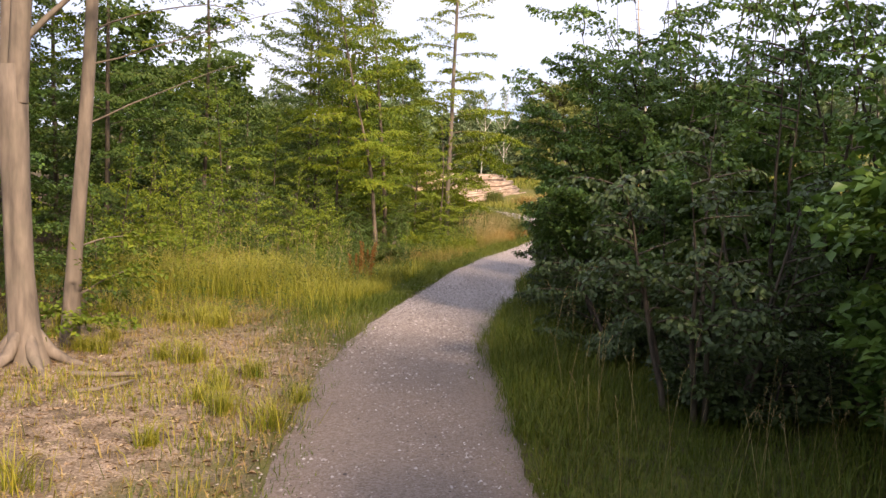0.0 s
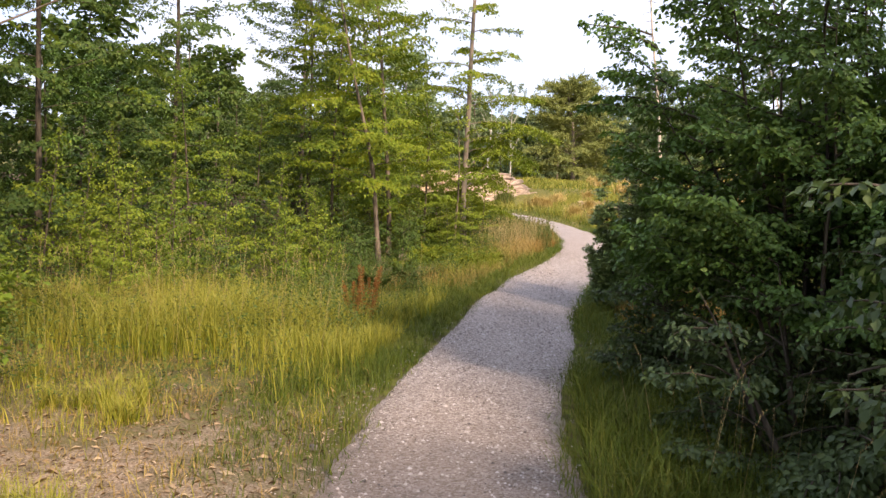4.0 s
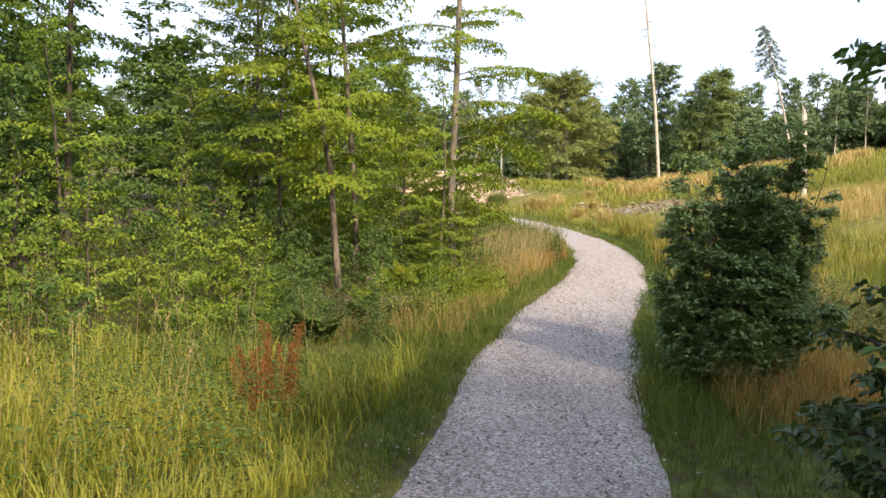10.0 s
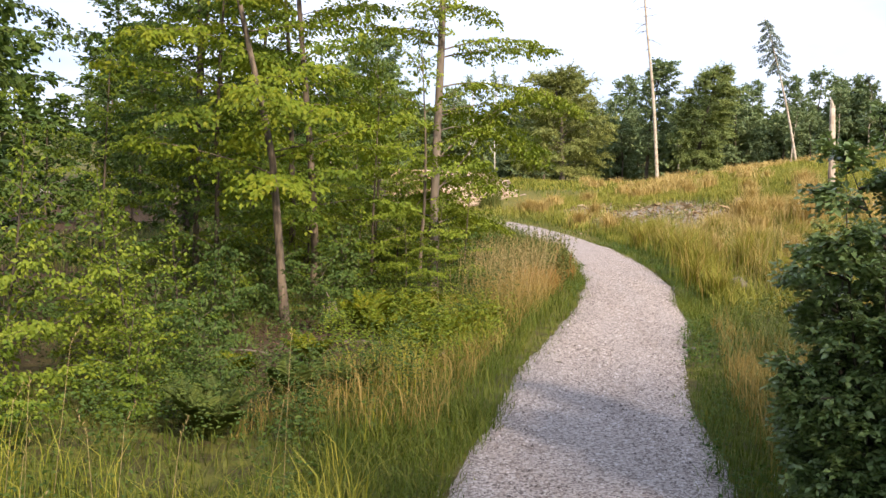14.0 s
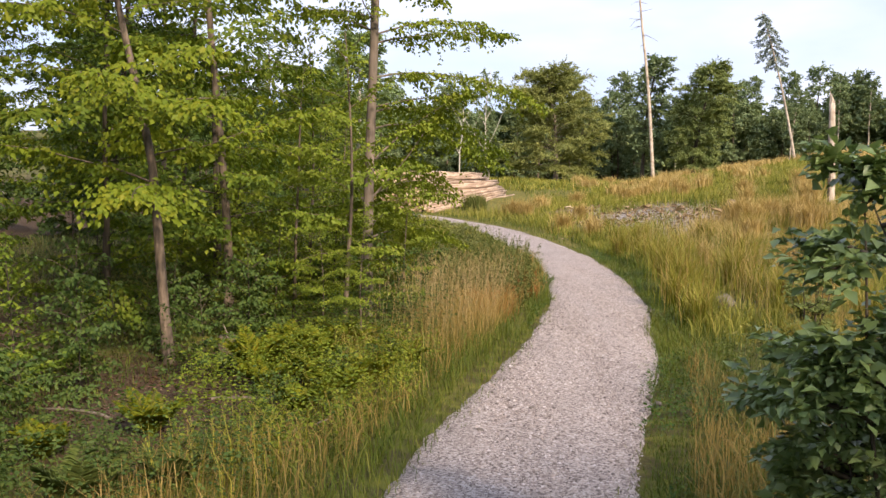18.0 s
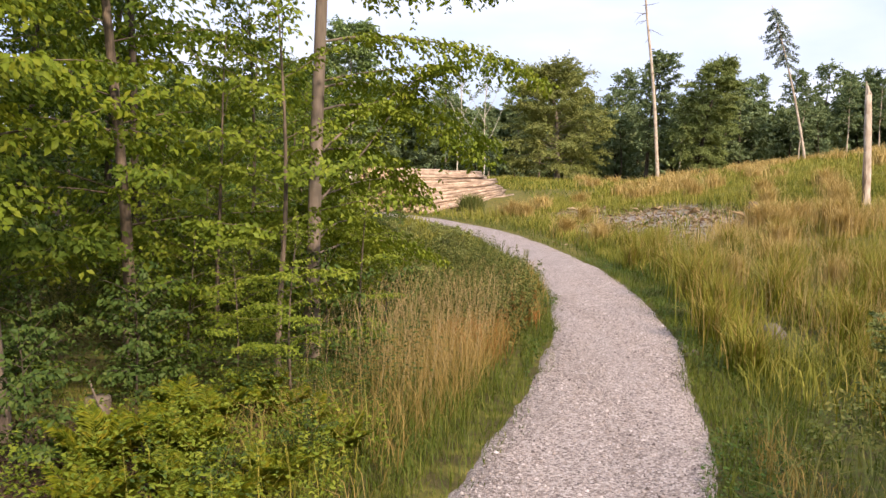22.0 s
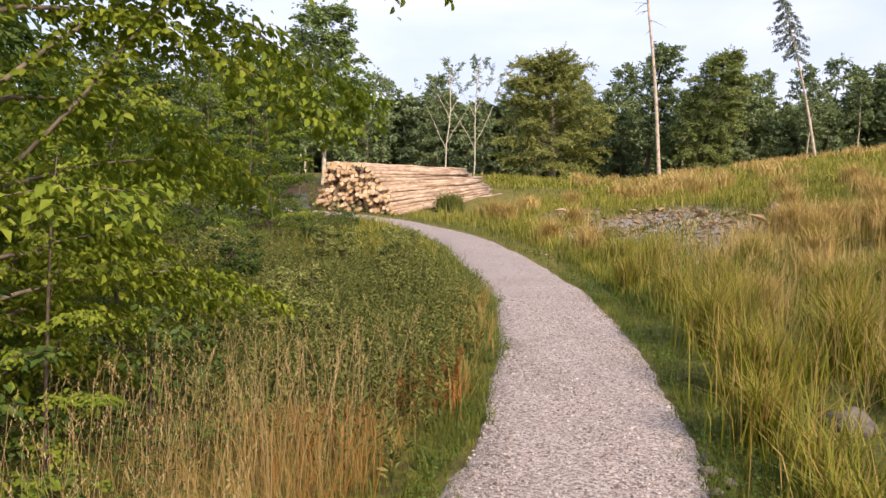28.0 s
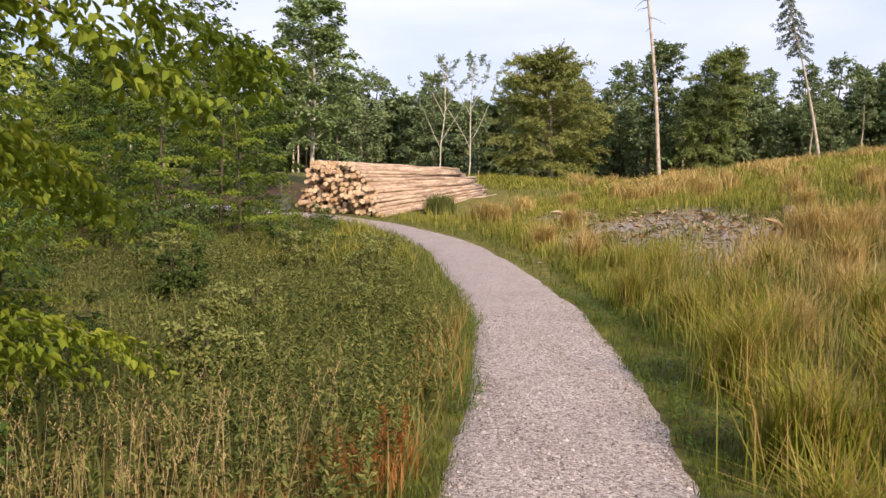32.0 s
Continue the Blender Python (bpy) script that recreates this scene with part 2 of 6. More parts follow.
def cut_wood():
    m, t, out = nodes_of("cut log end")
    c = t.nodes.new("ShaderNodeTexCoord")
    w = t.nodes.new("ShaderNodeTexWave")
    w.wave_type, w.rings_direction = "RINGS", "Z"
    w.inputs["Scale"].default_value, w.inputs["Distortion"].default_value = 14, 2.0
    t.links.new(c.outputs["Object"], w.inputs["Vector"])
    o = t.nodes.new("ShaderNodeObjectInfo")
    base = ramp(t, o.outputs["Random"], [(0.0, (0.48, 0.33, 0.18)), (0.5, (0.65, 0.49, 0.29)), (1.0, (0.78, 0.64, 0.43))])
    col = mixc(t, 0.18, base, ramp(t, w.outputs[0], [(0.2, (0.4, 0.22, 0.1)), (0.8, (0.7, 0.5, 0.28))]))
    stain = tex_noise(t, 5.0, 4)
    col = mixc(t, ramp(t, stain, [(0.55, (0, 0, 0)), (0.75, (0.6, 0.6, 0.6))]), col, (0.3, 0.16, 0.08))
    principled(t, out, col, 0.8, w.outputs[0], 0.15, 0.01)
    return m


M["cut_wood"] = cut_wood()


def gravel_material(name, tones, scale, green=0.0):
    m, t, out = nodes_of(name)
    c = t.nodes.new("ShaderNodeTexCoord")
    v = t.nodes.new("ShaderNodeTexVoronoi")
    v.inputs["Scale"].default_value = scale
    t.links.new(c.outputs["Object"], v.inputs["Vector"])
    sep = t.nodes.new("ShaderNodeSeparateColor")
    t.links.new(v.outputs["Color"], sep.inputs[0])
    col = ramp(t, sep.outputs[0], tones)
    fine = tex_noise(t, scale * 2.2, 3)
    col = mixc(t, ramp(t, fine, [(0.35, (0.0, 0.0, 0.0)), (0.75, (0.3, 0.3, 0.3))]), col, tones[1][1])
    wear = tex_noise(t, 1.1, 4)
    col = mixc(t, ramp(t, wear, [(0.45, (0, 0, 0)), (0.75, (0.42, 0.42, 0.42))]), col, tuple(x * 0.62 for x in tones[1][1]))
    h = t.nodes.new("ShaderNodeMath")
    h.operation = "SUBTRACT"
    h.inputs[0].default_value = 1.0
    t.links.new(v.outputs["Distance"], h.inputs[1])
    # Brown soil in the gravel, its tone also carrying the shade on the path.
    col = mixc(t, attr(t, "dirt_shade"), col, ramp(t, fine, [(0.3, (0.12, 0.087, 0.062)), (0.7, (0.27, 0.2, 0.148))]))
    principled(t, out, col, 0.9, h.outputs[0], 0.7, 0.012)
    return m


M["gravel"] = gravel_material("crushed gravel", [(0.0, (0.09, 0.07, 0.063)), (0.45, (0.31, 0.257, 0.222)), (1.0, (0.55, 0.49, 0.445))], 76)


def pebble_material():
    m, t, out = nodes_of("gravel chip")
    g = t.nodes.new("ShaderNodeNewGeometry")
    col = ramp(t, g.outputs["Random Per Island"], [(0.0, (0.08, 0.063, 0.057)), (0.4, (0.31, 0.257, 0.222)), (0.85, (0.45, 0.393, 0.355)), (1.0, (0.57, 0.51, 0.485))])
    principled(t, out, col, 0.85, tex_noise(t, 160, 2), 0.2, 0.004)
    return m


M["pebble"] = pebble_material()


def ground_material():
    m, t, out = nodes_of("meadow and forest floor")
    n = tex_noise(t, 5.0, 6)
    big = tex_noise(t, 0.35, 4)
    fine = tex_noise(t, 60, 4)
    soil = ramp(t, fine, [(0.25, (0.038, 0.027, 0.018)), (0.55, (0.085, 0.058, 0.036)), (0.85, (0.19, 0.13, 0.08))])
    grass = ramp(t, n, [(0.3, (0.045, 0.07, 0.015)), (0.55, (0.1, 0.12, 0.022)), (0.8, (0.2, 0.17, 0.05))])
    dry = ramp(t, n, [(0.3, (0.08, 0.085, 0.016)), (0.6, (0.2, 0.17, 0.04)), (0.85, (0.33, 0.25, 0.08))])
    litter = mixc(t, ramp(t, n, [(0.4, (0, 0, 0)), (0.62, (0.75, 0.75, 0.75))]), ramp(t, fine, [(0.3, (0.11, 0.075, 0.05)), (0.5, (0.34, 0.25, 0.175)), (0.7, (0.56, 0.45, 0.34))]), soil)
    stony = ramp(t, fine, [(0.3, (0.14, 0.12, 0.1)), (0.5, (0.28, 0.25, 0.22)), (0.75, (0.45, 0.42, 0.39))])
    col = mixc(t, ramp(t, big, [(0.4, (0, 0, 0)), (0.62, (0.6, 0.6, 0.6))]), grass, dry)
    col = mixc(t, ramp(t, n, [(0.42, (0.6, 0.6, 0.6)), (0.6, (0, 0, 0))]), col, soil)
    col = mixc(t, attr(t, "field"), col, dry)
    col = mixc(t, attr(t, "woods"), col, soil)
    col = mixc(t, attr(t, "litter"), col, litter)
    col = mixc(t, attr(t, "stony"), col, stony)
    principled(t, out, col, 0.95, fine, 0.6, 0.03, 0.1)
    return m


M["ground"] = ground_material()


def plain_material(name, a, b, rough=0.7, scale=8):
    m, t, out = nodes_of(name)
    n = tex_noise(t, scale, 5)
    principled(t, out, ramp(t, n, [(0.3, a), (0.7, b)]), rough, n, 0.3, 0.02)
    return m


M["stone"] = plain_material("grey field stone", (0.08, 0.068, 0.056), (0.2, 0.17, 0.145), 0.85, 14)
M["tub"] = plain_material("dark grey tub", (0.035, 0.04, 0.038), (0.09, 0.095, 0.085), 0.6, 5)


# ---- mesh helpers ----
def raw_mesh(name, verts, faces, mats, along=None, smooth=False, slots=None):
    """A mesh from arrays; faces is a list of index arrays, each n x 3 or n x 4."""
    me = bpy.data.meshes.new(name)
    verts = np.asarray(verts, dtype=np.float32)
    me.vertices.add(len(verts))
    me.vertices.foreach_set("co", verts.ravel())
    loops = np.concatenate([f.ravel() for f in faces]).astype(np.int32)
    totals = np.concatenate([np.full(len(f), f.shape[1], np.int32) for f in faces])
    starts = np.concatenate([[0], np.cumsum(totals)[:-1]]).astype(np.int32)
    me.loops.add(len(loops))
    me.loops.foreach_set("vertex_index", loops)
    me.polygons.add(len(totals))
    me.polygons.foreach_set("loop_start", starts)
    for m in mats if isinstance(mats, (list, tuple)) else [mats]:
        me.materials.append(m)
    if slots is not None:
        me.polygons.foreach_set("material_index", np.asarray(slots, np.int32))
    if smooth:
        me.polygons.foreach_set("use_smooth", np.ones(len(totals), bool))
    if along is not None:
        a = me.attributes.new("along", "FLOAT", "POINT")
        a.data.foreach_set("value", np.asarray(along, np.float32))
    me.update(calc_edges=True)
    return me


def stuff(name, me, label, category):
    return tagged(new(name, me), label, category, kind="stuff")


def base(name, place, label, category, group="", turn=0.0, size=1.0):
    """An Empty at the base of a thing."""
    ob = new(name)
    ob.empty_display_size = 0.2
    ob.matrix_world = pose(*place, 0, 0, turn) @ Matrix.Scale(size, 4)
    return tagged(ob, label, category, group)


def child(name, me, parent, label=""):
    ob = new(name, me)
    ob.parent = parent
    return tagged(ob, label)


def part(name, bm, material, parent, label=""):
    me = bpy.data.meshes.new(name)
    bm.to_mesh(me)
    bm.free()
    me.materials.append(material)
    return child(name, me, parent, label)


class Pile:
    """Collects tubes, leaves and blades into arrays."""

    def __init__(self):
        self.v, self.f, self.a, self.n = [], [], [], 0

    def put(self, v, faces, along=None):
        self.v.append(v)
        self.a.append(np.zeros(len(v)) if along is None else along)
        self.f += [f + self.n for f in faces]
        self.n += len(v)

    def join(self, other):
        self.f += [f + self.n for f in other.f]
        self.v, self.a, self.n = self.v + other.v, self.a + other.a, self.n + other.n

    def mesh(self, name, mats, smooth=False):
        return raw_mesh(name, np.concatenate(self.v), self.f, mats, np.concatenate(self.a), smooth)


def unit(v):
    return v / np.maximum(np.linalg.norm(v, axis=-1, keepdims=True), 1e-9)


def tube(pile, pts, radii, sides=6, flute=0.0, phase=0.0):
    pts, radii = np.asarray(pts, float), np.asarray(radii, float)
    tang = unit(np.gradient(pts, axis=0))
    ref = np.array([1.0, 0.0, 0.0]) if abs(tang[0][0]) < 0.8 else np.array([0.0, 1.0, 0.0])
    u = unit(np.cross(tang, ref))
    w = np.cross(tang, u)
    ang = np.linspace(0, 2 * np.pi, sides, endpoint=False)
    wob = 1 + flute * np.cos(3 * ang + phase) + flute * 0.6 * np.cos(5 * ang + 1.3 * phase)
    ring = u[:, None] * np.cos(ang)[None, :, None] + w[:, None] * np.sin(ang)[None, :, None]
    v = pts[:, None] + ring * (radii[:, None] * wob[None, :])[..., None]
    n = len(pts)
    i = np.arange(n - 1)[:, None] * sides
    j = np.arange(sides)[None, :]
    k = (j + 1) % sides
    quads = np.stack([i + j, i + k, i + sides + k, i + sides + j], -1).reshape(-1, 4)
    pile.put(v.reshape(-1, 3), [quads, (np.arange(sides) + (n - 1) * sides)[None, :]] if sides in (3, 4) else
             [quads, np.array([[(n - 1) * sides + a, (n - 1) * sides + a + 1, (n - 1) * sides + sides - 1] for a in range(sides - 2)])])


def leaves(pile, rng, at, way, up, size, wide=0.62, fine=True):
    """Folded leaves at the places, growing along way, facing up."""
    n = len(at)
    if n == 0:
        return
    way = unit(way)
    side = unit(np.cross(way, up))
    nor = np.cross(side, way)
    size = np.broadcast_to(size, (n,))[:, None]
    fold = rng.uniform(0.02, 0.22, (n, 1)) * size
    b, tip = at, at + way * size - nor * size * rng.uniform(0, 0.22, (n, 1))
    if fine:
        l1 = at + way * size * 0.32 + side * size * wide * 0.46 + nor * fold
        l2 = at + way * size * 0.7 + side * size * wide * 0.38 + nor * fold
        r1 = at + way * size * 0.32 - side * size * wide * 0.46 + nor * fold
        r2 = at + way * size * 0.7 - side * size * wide * 0.38 + nor * fold
        v = np.stack([b, l1, l2, tip, r2, r1], 1).reshape(-1, 3)
        i = np.arange(n)[:, None] * 6
        pile.put(v, [np.concatenate([i + np.array([[0, 3, 2, 1]]), i + np.array([[0, 5, 4, 3]])])])
    else:
        l1 = at + way * size * 0.5 + side * size * wide * 0.5 + nor * fold
        r1 = at + way * size * 0.5 - side * size * wide * 0.5 + nor * fold
        v = np.stack([b, l1, tip, r1], 1).reshape(-1, 3)
        i = np.arange(n)[:, None] * 4
        pile.put(v, [np.concatenate([i + np.array([[0, 2, 1]]), i + np.array([[0, 3, 2]])])])


def blades(pile, rng, at, high, wide, lean=0.35, curl=0.5):
    """Grass blades: a strip of two quads' worth with a tip, bent over by its own weight."""
    n = len(at)
    if n == 0:
        return
    az = rng.uniform(0, 2 * np.pi, n)
    d = np.stack([np.cos(az), np.sin(az), np.zeros(n)], 1)
    s = np.stack([-np.sin(az + rng.normal(0, 0.5, n)), np.cos(az), np.zeros(n)], 1)
    high = np.broadcast_to(high, (n,))[:, None]
    wide = np.broadcast_to(wide, (n,))[:, None]
    q = np.abs(rng.normal(lean, lean * 0.5, (n, 1)))
    c = rng.uniform(0, curl, (n, 1))
    up = np.array([[0, 0, 1.0]])
    mid = at + up * high * 0.55 + d * high * q * 0.4
    tip = at + up * high * (1 - 0.35 * c) + d * high * (q + c * 0.55)
    v = np.stack([at - s * wide * 0.5, at + s * wide * 0.5, mid + s * wide * 0.42, mid - s * wide * 0.42, tip], 1).reshape(-1, 3)
    i = np.arange(n)[:, None] * 5
    pile.put(v, [i + np.array([[0, 1, 2, 3]]), i + np.array([[3, 2, 4]])], np.tile([0, 0, 0.55, 0.55, 1.0], n))


# ---- plan: path, terrain ----
LINE = np.array([(4.6, -16), (2.2, -6), (1.5, -2), (1.2, 0), (0.86, 2), (0.61, 3.7), (0.42, 5), (0.25, 6.5), (0.23, 8), (0.3, 9.6), (0.42, 11), (0.58, 13),
                 (0.8, 15), (1.12, 17), (1.57, 19.6), (1.93, 22.2), (2.06, 24.5), (2.04, 27), (1.82, 29.5), (1.5, 31.7), (0.86, 35.5), (0.15, 38.6),
                 (-1.0, 42), (-2.9, 45), (-5.4, 47), (-9, 48.6), (-15, 50), (-27, 52)])


def smooth_line(pts, step):
    """Catmull-Rom through the points, evenly spaced."""
    out = []
    for k in range(len(pts) - 1):
        p0, p1, p2, p3 = pts[max(k - 1, 0)], pts[k], pts[k + 1], pts[min(k + 2, len(pts) - 1)]
        n = max(2, int(np.linalg.norm(p2 - p1) / step))
        t = np.linspace(0, 1, n, endpoint=False)[:, None]
        out.append(0.5 * (2 * p1 + (p2 - p0) * t + (2 * p0 - 5 * p1 + 4 * p2 - p3) * t ** 2 + (3 * p1 - p0 - 3 * p2 + p3) * t ** 3))
    return np.concatenate(out + [pts[-1:]])


MIDWAY = smooth_line(LINE, 0.12)
MIDNOR = unit(np.stack([np.gradient(MIDWAY[:, 1]), -np.gradient(MIDWAY[:, 0])], 1))
COARSE = MIDWAY[::4]
HALF = 0.70


def off_path(x, y):
    """Distance from the middle of the path."""
    best = np.full(np.shape(x), 1e9)
    for px, py in COARSE:
        best = np.minimum(best, (x - px) ** 2 + (y - py) ** 2)
    return np.sqrt(best)


def step01(a, b, v):
    t = np.clip((v - a) / (b - a), 0, 1)
    return t * t * (3 - 2 * t)


def waves(x, y):
    return 0.5 * np.sin(0.9 * x + 1.7 * np.sin(0.37 * y)) + 0.5 * np.sin(0.8 * y + 1.3 * np.sin(0.51 * x + 1)) + 0.3 * np.sin(2.3 * x - 1.9 * y)


def land(x, y):
    """Height of the ground without the path."""
    x, y = np.asarray(x, float), np.asarray(y, float)
    far = 1.4 * step01(40, 75, y) + 9.0 * step01(124, 210, y)
    edge = np.interp(y, [0, 28, 36, 45, 60, 75, 120], [3.4, 3.2, 2.2, 0.6, 5, 10, 14])
    r = x - edge
    soft = 0.5 * (r + np.sqrt(r * r + 1.5))
    hill = step01(22, 37, y) * 0.165 * np.minimum(soft, 24) * (1 - 0.6 * step01(95, 160, y))
    left = -0.12 * step01(0.5, 3.0, -x) * step01(11, 15, y) * (1 - step01(24, 32, y))
    return far + hill + left


def height(x, y):
    x, y = np.asarray(x, float), np.asarray(y, float)
    calm = step01(0.6, 2.5, off_path(x, y))
    return land(x, y) + calm * (0.05 * waves(x, y) + 0.03 * waves(2.1 * x + 3, 2.3 * y))


def z_at(x, y):
    return float(height(np.array([x]), np.array([y]))[0])


# ---- ground ----
def ground_sheet():
    gx = np.concatenate([-np.geomspace(900, 13, 26), np.arange(-12, 14.01, 0.24), np.geomspace(15, 900, 26)])
    gy = np.concatenate([-np.geomspace(900, 13, 22), np.arange(-12, 56, 0.3), np.geomspace(57, 1800, 40)])
    X, Y = np.meshgrid(gx, gy)
    x, y = X.ravel(), Y.ravel()
    d = off_path(x, y)
    z = height(x, y) - 0.03 * step01(HALF + 0.25, HALF - 0.1, d)
    nx, ny = len(gx), len(gy)
    i = np.arange(ny - 1)[:, None] * nx + np.arange(nx - 1)[None, :]
    quads = np.stack([i, i + 1, i + nx + 1, i + nx], -1).reshape(-1, 4)
    me = raw_mesh("ground", np.stack([x, y, z], 1), [quads], M["ground"], smooth=True)
    jitter = 0.35 * waves(x * 1.7, y * 1.6)

    def blob(cx, cy, rx, ry):
        return 1 - step01(0.6, 1.15, np.sqrt(((x - cx) / rx) ** 2 + ((y - cy) / ry) ** 2) + jitter * 0.5)
    masks = {
        "litter": np.maximum(blob(-2.2, 4.3, 2.3, 4.2) * 0.95, blob(-1.7, 17.0, 0.8, 0.8) * 0.1),
        "stony": np.maximum(blob(5.2, 38.0, 2.5, 5.4), blob(3.3, 44.2, 1.0, 1.8)) * 0.9,
        # woods: the x > 2.6 term paints dark soil where the right verge lies shaded
        "woods": np.maximum(np.maximum(blob(-2.0, 17.4, 1.5, 2.3), step01(2.6, 3.6, x) * (1 - step01(9.0, 11.0, y)) * (1 - step01(8, 12, x))), step01(2.2, 5.0, -x - 0.4 * step01(24, 30, y)) * step01(-30, 8, y) * (1 - step01(58, 66, y))),
        "field": step01(24, 34, y) * step01(-3, 3, x + 0.2 * (y - 30)) * 0.6,
    }
    for key, val in masks.items():
        a = me.attributes.new(key, "FLOAT", "POINT")
        a.data.foreach_set("value", val.astype(np.float32))
    tagged(new("ground", me), "uneven forest clearing ground with grass, litter and soil", "ground", kind="structure")


def path_strip():
    n = len(MIDWAY)
    rng = np.random.default_rng(3)
    cols = np.array([-1.0, -0.9, -0.6, -0.2, 0.2, 0.6, 0.9, 1.0])
    k = np.arange(n)
    ragged = [HALF + 0.03 * np.convolve(rng.normal(0, 1, n + 12), np.ones(13) / 3.6, "valid") + rng.normal(0, 0.007, n) for s in range(2)]
    v = []
    for c in cols:
        w = (ragged[0] if c < 0 else ragged[1]) + 0.08 * (1 - step01(3.0, 8.0, MIDWAY[:, 1]))
        p = MIDWAY + MIDNOR * (c * w)[:, None]
        z = land(p[:, 0], p[:, 1]) + 0.022 * (1 - abs(c) ** 3) - 0.035 * (abs(c) > 0.95) + 0.004 * np.sin(k * 0.21 + 5 * c)
        v.append(np.column_stack([p, z]))
    m = len(cols)
    v = np.stack(v, 1).reshape(-1, 3)
    i = (np.arange(n - 1)[:, None] * m + np.arange(m - 1)[None, :])
    quads = np.stack([i, i + 1, i + m + 1, i + m], -1).reshape(-1, 4)
    me = raw_mesh("path", v, [quads], M["gravel"], smooth=True)
    # Strongest at the start: soil mixed in, plus painted shade, fading by y 12.
    a = me.attributes.new("dirt_shade", "FLOAT", "POINT")
    a.data.foreach_set("value", (0.74 * (1 - step01(4.5, 12.0, v[:, 1] + 0.5 * waves(2 * v[:, 0], v[:, 1])))).astype(np.float32))
    tagged(new("path", me), "winding pale crushed gravel footpath through the clearing", "path", kind="structure")


def pebbles():
    rng = np.random.default_rng(5)
    n = 62000
    pick = rng.integers(np.searchsorted(MIDWAY[:, 1], 0.5), np.searchsorted(MIDWAY[:200 + len(MIDWAY) // 2, 1], 30), n)
    keep = rng.random(n) < np.interp(MIDWAY[pick, 1], [0, 5, 11, 26, 31], [0.18, 0.28, 1, 0.8, 0.15])
    pick = pick[keep]
    n = len(pick)
    off = rng.uniform(-0.9, 0.9, n) * (HALF + 0.06 * (1 - step01(3.0, 8.0, MIDWAY[pick, 1])))
    mix = rng.random((n, 1))
    p = MIDWAY[pick] * (1 - mix) + MIDWAY[pick + 1] * mix + MIDNOR[pick] * off[:, None]
    r = rng.gamma(4, 0.0015, n) + 0.0025
    z = land(p[:, 0], p[:, 1]) + 0.02 * (1 - np.abs(off / HALF) ** 3) + r * 0.1
    loose = rng.random(n) < 0.12 * (1 - step01(4.0, 16.0, MIDWAY[pick, 1]))
    off[loose] = (HALF + np.abs(rng.normal(0.05, 0.16, loose.sum()))) * np.where(rng.random(loose.sum()) < 0.75, -1, 1)
    p[loose] = MIDWAY[pick[loose]] * (1 - mix[loose]) + MIDWAY[pick[loose] + 1] * mix[loose] + MIDNOR[pick[loose]] * off[loose][:, None]
    z[loose] = height(p[loose, 0], p[loose, 1]) + r[loose] * 0.1
    rot = rng.uniform(0, 6.28, n)
    corner = np.array([(1, 0, 0), (0, 0.8, 0.1), (-0.9, 0.1, 0), (0.1, -0.8, 0), (0.05, 0, 0.7)])
    sq = corner[None] * r[:, None, None] * rng.uniform(0.7, 1.3, (n, 5, 1))
    c, s = np.cos(rot)[:, None], np.sin(rot)[:, None]
    v = np.stack([sq[..., 0] * c - sq[..., 1] * s + p[:, :1], sq[..., 0] * s + sq[..., 1] * c + p[:, 1:], sq[..., 2] + z[:, None]], -1).reshape(-1, 3)
    i = np.arange(n)[:, None] * 5
    f = np.concatenate([i + np.array([[a, b, 4]]) for a, b in ((0, 1), (1, 2), (2, 3), (3, 0))])
    stuff("gravel", raw_mesh("gravel", v, [f], M["pebble"]), "loose angular grey and pinkish gravel chips", "gravel")


ground_sheet()
path_strip()
pebbles()


# ---- trees ----
def bent(rng, start, way, length, n=6, droop=0.0, wander=0.08):
    """A wandering line of n points that starts in a direction and droops or rises."""
    pts, d = [np.array(start, float)], unit(np.array(way, float))
    for _ in range(n - 1):
        pts.append(pts[-1] + d * length / (n - 1))
        d = unit(d + rng.normal(0, wander, 3) + np.array([0, 0, -droop]))
    return np.array(pts)


def along_line(pts, s):
    f = np.asarray(s) * (len(pts) - 1)
    i = np.clip(f.astype(int), 0, len(pts) - 2)
    w = (f - i)[..., None]
    return pts[i] * (1 - w) + pts[i + 1] * w, unit(pts[i + 1] - pts[i])


